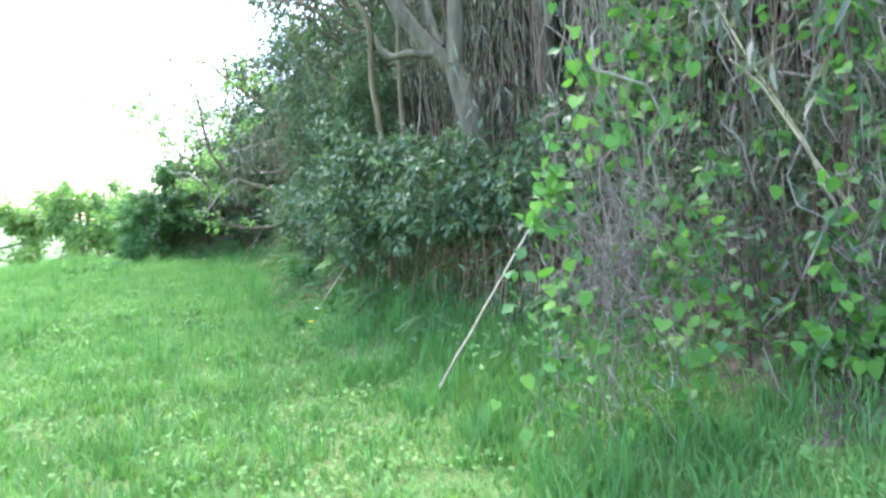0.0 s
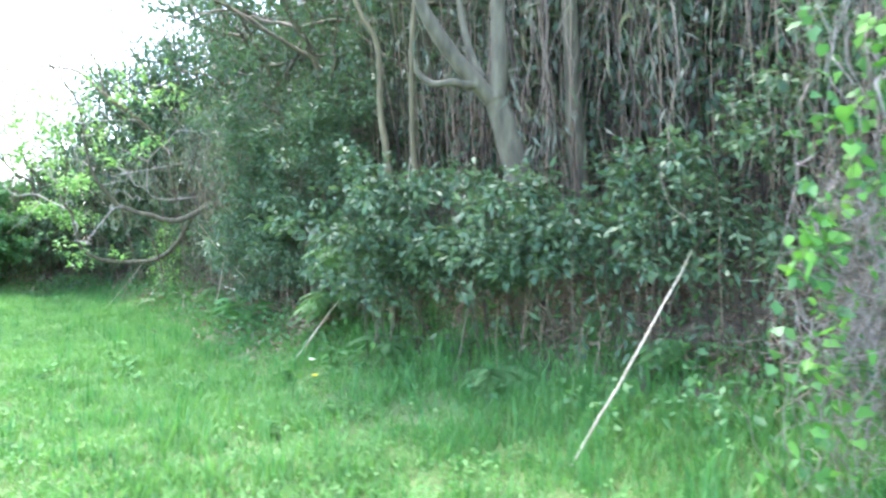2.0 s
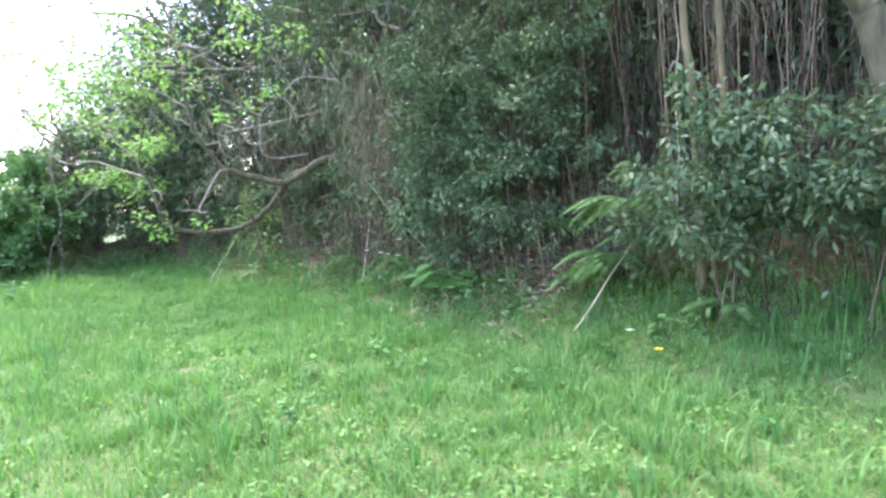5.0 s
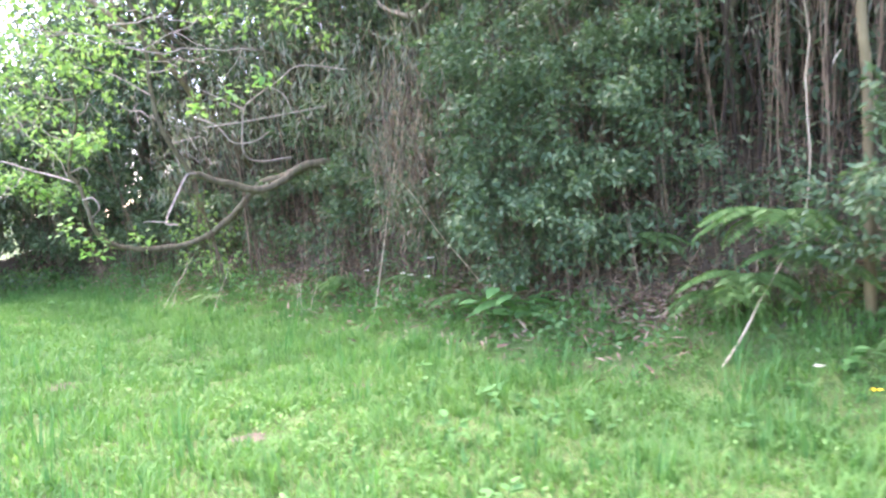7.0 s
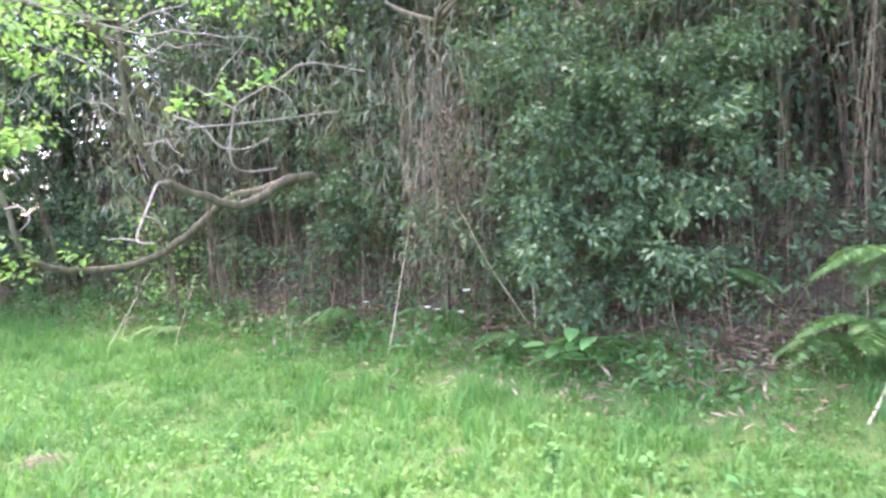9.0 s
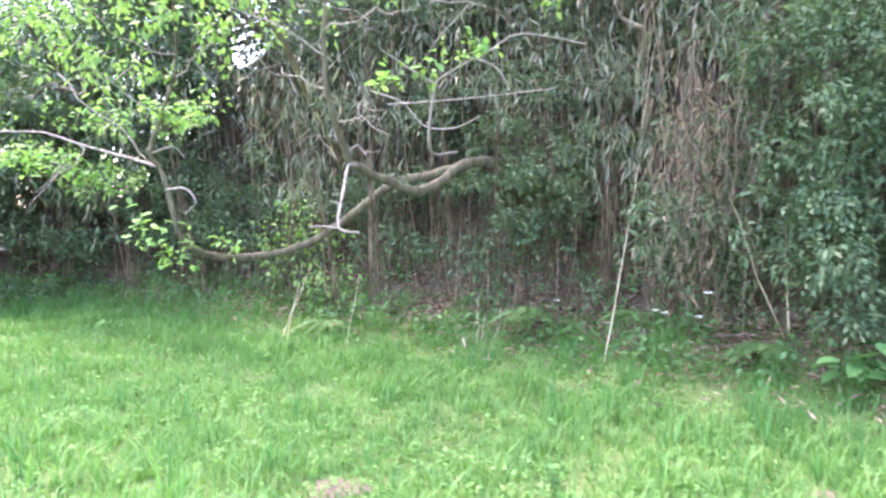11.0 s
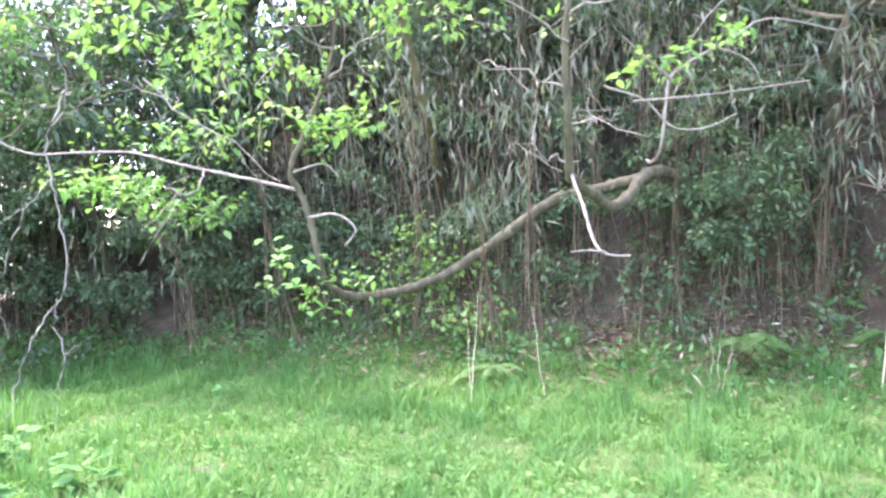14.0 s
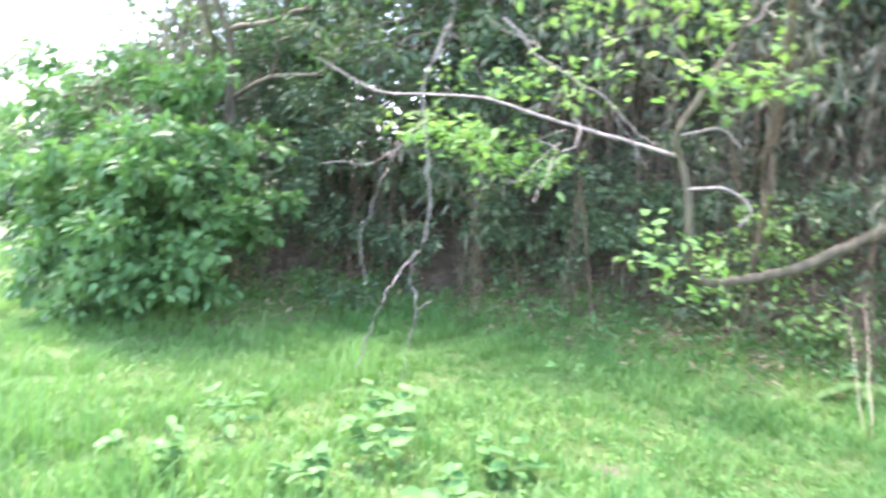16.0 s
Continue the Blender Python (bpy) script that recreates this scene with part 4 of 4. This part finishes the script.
pole((6.9, 3.9, float(height(6.9, 3.9)) - 0.03), (6.15, 2.95, 1.9), 0.01, PL, 0.02)
pole((-4.85, 10.1, float(height(-4.85, 10.1)) - 0.03), (-4.45, 10.9, 1.0), 0.0035, PL, 0.008)
pole((-4.75, 10.3, float(height(-4.75, 10.3)) - 0.03), (-4.6, 10.9, 0.9), 0.003, PL, 0.008)
pole((-4.1, 10.2, float(height(-4.1, 10.2)) - 0.03), (-3.95, 10.8, 0.85), 0.003, PL, 0.008)
pole((2.25, 6.6, float(height(2.25, 6.6)) - 0.03), (2.3, 6.7, 3.4), 0.008, PL, 0.03)
for x, y in [(-2.75, 9.62), (-2.68, 9.66), (-2.8, 9.7)]:
    pole((x, y, float(height(x, y)) - 0.03), (x + rng.normal() * 0.07, y + rng.normal() * 0.05, float(height(x, y)) + rng.uniform(0.4, 0.65)), 0.004, "broken dry weed stalk standing in the grass", 0.015, "dry_stalk")

# hanging bundle of dead stems and leaves
straw = thing("dead_vine_bundle", (-1.0, 9.2, float(height(-1.0, 9.2))), "hanging bundle of brown dead vines and dry leaves", "vine")
b, l = Build(), Build()
for _ in range(60):
    a = np.array([-1.2, 8.4, 0]) + [rng.normal() * 0.25, rng.normal() * 0.18, rng.uniform(2.2, 3.3)]
    e = a + [rng.normal() * 0.1, rng.normal() * 0.08, 0]
    e[2] = rng.uniform(0.35, 1.7)
    b.tube(wander(a, e, 12, 0.05), 0.0035, 0.0015, 4)
n = 900
at = np.array([-1.2, 8.35, 1.95]) + rng.normal(size=(n, 3)) * [0.2, 0.16, 0.6]
l.leaves(at, rng.normal(size=(n, 3)) * 0.4 + [0, 0, -1], 0.09 * (0.5 + rng.random(n)), 0.008 + 0.009 * rng.random(n), True)
b.tube(smooth_path([(-1.0, 9.2, 0.3), (-1.1, 8.9, 2.2), (-1.2, 8.4, 3.3)], 5), 0.02, 0.01, 6)
tagged(under(b, "dead_stem", VINE_WOOD, straw), kind="stuff")
under(l, "dry_leaves", DRY_LEAF, straw)


# ---- ferns, weeds, flowers, litter ----
def fern(x, y, size, fronds, face=-100.0, lift=0.0):
    z0 = float(height(x, y)) + lift
    root = thing("fern", (x, y, z0 - lift), "arching green fern with feathery fronds on the bank", "fern", "ferns on the bank")
    for k in range(fronds):
        a = radians(face + rng.uniform(-85, 85))
        L = size * rng.uniform(0.7, 1.15)
        t = np.linspace(0, 1, 16)
        rise = rng.uniform(0.2, 0.62)
        line = np.stack([x + math.cos(a) * L * t, y + math.sin(a) * L * t, z0 + L * (rise * t - 0.75 * t ** 2.2)], -1)
        line[:, 2] = np.maximum(line[:, 2], height(line[:, 0], line[:, 1]) + 0.03)
        b = Build()
        b.tube(line, 0.004, 0.0015, 4)
        tan = unit(np.gradient(line, axis=0))
        side = unit(np.cross(tan, [0, 0, 1.0]))
        for sgn in (-1, 1):
            for u in (0.0, 0.5):
                p = line[2:-1] + (line[3:] - line[2:-1]) * u
                w = side[2:-1] * sgn + tan[2:-1] * 0.45 - [0, 0, 0.15]
                reach = L * 0.26 * np.sin(np.pi * np.clip(t[2:-1] + 0.12, 0, 1)) ** 0.7
                b.leaves(p, w, reach, L * 0.045, True, np.array([0, 0, 3.0]))
        under(b, "frond", FERN_LEAF, root)
    return root


for x, y, s, n, f, lf in [(1.8, 6.2, 0.62, 13, -125, 0.8), (1.6, 6.25, 0.6, 12, -120, 0.35), (1.95, 6.05, 0.55, 9, -100, 0.5), (1.45, 6.5, 0.5, 8, -120, 0.15), (2.5, 5.4, 0.5, 7, -100, 0.1), (3.55, 4.65, 0.5, 8, -110, 0.1), (1.1, 7.4, 0.5, 7, -110, 0.3),
                          (-2.2, 9.9, 0.5, 7, -100, 0.2), (-0.6, 8.1, 0.45, 6, -120, 0.1), (-4.3, 10.9, 0.5, 6, -120, 0.1), (5.0, 4.4, 0.45, 6, -110, 0.1), (-1.2, 9.3, 0.45, 7, -110, 0.1)]:
    fern(x, y, s, n, f, lf)

weed_leaf = single_leaf("leaf", 0.17, 0.085, BROAD_ONE)
small_leaf = single_leaf("leaf", 0.075, 0.045, BROAD_ONE)


def weed(x, y, tall, leaves_n, me, label, size=1.0, bright=False):
    z0 = float(height(x, y))
    root = thing("broad_leaved_weed", (x, y, z0), label, "weed", "broad-leaved weeds in the grass")
    b = Build()
    for k in range(max(2, leaves_n // 6)):
        a = rng.uniform(0, 6.28)
        top = np.array([x + math.cos(a) * tall * 0.5, y + math.sin(a) * tall * 0.5, z0 + tall * rng.uniform(0.6, 1)])
        line = wander((x, y, z0 - 0.02), top, 6, 0.01)
        b = Build()
        b.tube(line, 0.004, 0.002, 4)
        under(b, "stem", STEM, root)
        for q in range(6):
            p = line[rng.integers(2, 6)]
            g = a + rng.uniform(-1.6, 1.6)
            pin_leaf(me, "leaf", root, p, (math.cos(g), math.sin(g), rng.uniform(-0.25, 0.55)), rng.uniform(-25, 25), size * rng.uniform(0.6, 1.15))
    return root


WL = "broad-leaved green weed growing in the short grass"
for x, y, t, n, s in [(-0.15, 7.3, 0.42, 30, 1.6), (-0.4, 7.5, 0.3, 18, 1.3)]:
    weed(x, y, t, n, weed_leaf, "dark green dock plant with large pointed leaves", s)
for x, y, t, n, s in [(-8.26, 9.9, 0.3, 42, 1.0), (-8.3, 9.3, 0.26, 42, 1.1), (-7.6, 9.2, 0.24, 42, 1.1), (-9.5, 9.1, 0.26, 42, 1.0), (-9.2, 9.7, 0.3, 30, 1.0), (-8.7, 8.9, 0.2, 36, 1.0), (-8.0, 8.7, 0.2, 30, 1.0)]:
    weed(x, y, t, n, small_leaf, "clump of pale green trifoliate weed in the grass", s * 1.6)
for x, y, t, n, s in [(-1.0, 5.9, 0.2, 24, 1.1), (-0.56, 5.6, 0.16, 20, 1.0), (1.84, 5.4, 0.2, 30, 1.3), (1.5, 5.3, 0.16, 24, 1.2), (-0.19, 5.03, 0.16, 22, 1.1), (0.1, 4.9, 0.14, 20, 1.1), (-0.81, 4.8, 0.18, 24, 1.2), (-0.43, 5.4, 0.15, 20, 1.0),
                      (-0.6, 3.9, 0.15, 24, 1.1), (-5.9, 7.8, 0.18, 24, 1.0), (-6.6, 7.6, 0.16, 20, 1.0), (-3.0, 6.4, 0.14, 18, 1.0), (0.9, 4.6, 0.14, 18, 1.0), (2.3, 3.6, 0.14, 18, 1.0), (-2.6, 7.4, 0.13, 16, 1.0), (-1.2, 8.2, 0.25, 24, 1.2), (-0.9, 8.6, 0.28, 24, 1.2), (0.5, 6.9, 0.25, 20, 1.2), (-4.6, 10.0, 0.15, 20, 1.0), (-6.8, 11.2, 0.2, 24, 1.1)]:
    weed(x, y, t, n, small_leaf, WL, s)


def flower(x, y, tall, mat, label, r=0.03):
    z0 = float(height(x, y))
    root = thing("wild_flower", (x, y, z0), label, "flower", "wild flowers")
    b, p = Build(), Build()
    top = np.array([x + 0.02, y - 0.03, z0 + tall])
    b.tube(wander((x, y, z0 - 0.02), top, 6, 0.008), 0.003, 0.002, 4)
    a = np.linspace(0, 2 * np.pi, 8)[:-1]
    p.leaves(np.repeat(top[None], 7, 0), np.stack([np.cos(a), np.sin(a) * 0.8 - 0.2, 0.35 + 0.2 * np.sin(-a)], -1), r * 1.3, r, True)
    under(b, "stem", STEM, root)
    under(p, "petals", mat, root)


for x, y, t in [(-1.34, 8.73, 0.42), (-1.0, 8.43, 0.58), (-1.25, 8.75, 0.36), (-1.05, 8.5, 0.36), (1.66, 5.38, 0.12), (-1.9, 9.9, 0.2), (0.3, 7.6, 0.3), (-0.5, 8.9, 0.6)]:
    flower(x, y, t, PETAL, "small white flower on a thin stem", 0.035)
flower(1.84, 5.05, 0.1, YELLOW, "small yellow flower in the grass", 0.03)


def litter(x, y, r, n, label):
    b = Build()
    px, py = x + rng.normal(size=n) * r, y + rng.normal(size=n) * r * 0.8
    w = np.stack([rng.normal(size=n), rng.normal(size=n), 0.2 * rng.normal(size=n)], -1)
    b.leaves(on_ground(px, py, 0.035 + 0.03 * rng.random(n)), w, 0.1 * (0.5 + rng.random(n)), 0.02 + 0.015 * rng.random(n), True)
    return tagged(b.link("dry_leaf_litter", DRY_LEAF), label, "leaf litter", kind="stuff")


for hx, hy, hr in HEAPS:
    litter(hx, hy, hr * 0.62, int(900 * hr), "heap of pale dry bamboo leaves on the bank")
b = Build()
n = 17000
u = rng.uniform(3, 27, n)
s = np.where(u < 12.5, 1.0, 0.45) + 0.35 * rng.normal(size=n) * (u > 12.5) + 2.6 * rng.random(n) ** 1.3
p, nor = along(u)
q = p + nor * s[:, None]
b.leaves(on_ground(q[:, 0], q[:, 1], 0.03 + 0.09 * rng.random(n)), np.stack([rng.normal(size=n), rng.normal(size=n), 0.5 * rng.normal(size=n)], -1), 0.06 + 0.11 * rng.random(n), 0.014 + 0.016 * rng.random(n), False)
tagged(b.link("bank_litter", DRY_LEAF), "scattered brown dead leaves over the bank", "leaf litter", kind="stuff")
# dead culms and shaded brush at the front of the thicket
b, l = Build(), Build()
n = 3000
u, s = np.where(rng.random(n) < 0.3, rng.uniform(21, 28.5, n), rng.uniform(5, 28.5, n)), rng.uniform(0.8, 2.7, n)
p, nor = along(u)
g0 = on_ground(*(p + nor * s[:, None]).T, -0.02)
for k in range(n):
    tip = g0[k] + [rng.normal() * 0.12, rng.normal() * 0.12, rng.uniform(0.25, 1.3)]
    b.tube(wander(g0[k], tip, 5, 0.015), 0.0055 * rng.uniform(0.5, 1.2), 0.002, 3)
    if rng.random() < 0.75:
        spray(l, g0[k] + [0, 0, rng.uniform(0.1, 0.9)], rng.integers(8, 16), 0.17, 0.1, 0.032, False, 0.45)
tagged(b.link("dry_culms", CANE), "short dead brown culms at the front of the thicket", "bamboo", kind="stuff")
tagged(l.link("shaded_brush", SHRUB_LEAF), "dark low leafy brush at the front of the thicket", "undergrowth", kind="stuff")
# low mixed greenery on the bank
b = Build()
u, s = rng.uniform(3, 28, 1700), 0.3 + 1.9 * rng.random(1700) ** 1.3
p, nor = along(u)
q = p + nor * s[:, None]
g0 = on_ground(q[:, 0], q[:, 1])
for c, uu in zip(g0, u):
    k = rng.random()
    if rng.random() < (0.75 if uu < 13 else 0.45) or any(math.hypot(c[0] - hx, c[1] - hy) < hr + 0.08 for hx, hy, hr in HEAPS):
        continue
    spray(b, c + [0, 0, 0.05 + 0.2 * rng.random()], rng.integers(8, 18), 0.15, 0.05 + 0.05 * k, 0.025 + 0.028 * k, True, 0.05)
tagged(b.link("bank_undergrowth", CORNER_LEAF), "low mixed green seedlings and creepers on the bank", "undergrowth", kind="stuff")
b = Build()
n = 3200
x, y = rng.uniform(-13.5, -6.5, n), rng.uniform(14.6, 19, n)
z = height(x, y) + 0.3 + rng.random(n) * np.interp(x, [-13.5, -11, -8], [1.9, 4.0, 5.4])
ok = inside(x, y) > 1.0
for k in np.flatnonzero(ok):
    spray(b, (x[k], y[k], z[k]), 12, 0.3, 0.12, 0.055, False, 0.4)
tagged(b.link("corner_foliage", CROWN_LEAF), "leafy growth filling the wood at the corner", "foliage", kind="stuff")
# bare soil spots
for bx, by, br in BARE:
    b = Build()
    a = np.linspace(0, 2 * np.pi, 19)[:-1]
    rr = br * (0.8 + 0.25 * np.sin(a * 3 + bx) + 0.12 * rng.random(18))
    ring = on_ground(bx + 0.7 * rr * np.cos(a), by + 0.5 * rr * np.sin(a), 0.004)
    b.v.append(np.vstack([ring, on_ground([bx], [by], 0.012)]))
    b.f = [[k, (k + 1) % 18, 18] for k in range(18)]
    tagged(b.link("soil_patch", SOIL), "bare trodden patch of pale dry soil", "soil", kind="structure")

# ---- far field edge ----
for x, y, tall in [(-36, 21, 5.6), (-38, 16, 6.0), (-33, 24.5, 5.0), (-44, 18, 7.0), (-40, 26, 6.5), (-35, 29, 5.2), (-30, 31, 3.6), (-50, 10, 7), (-52, 0, 7), (-46, 34, 7.5), (-38, 38, 7), (-30, 44, 7)]:
    tree("far_tree", (x, y), tall, 0.14, "pale green tree at the far edge of the field", FRESH_LEAF, 34, 0.32, 0.17, 0.1, 9, 2, reach=0.34, group="far trees", cloud=0.6)
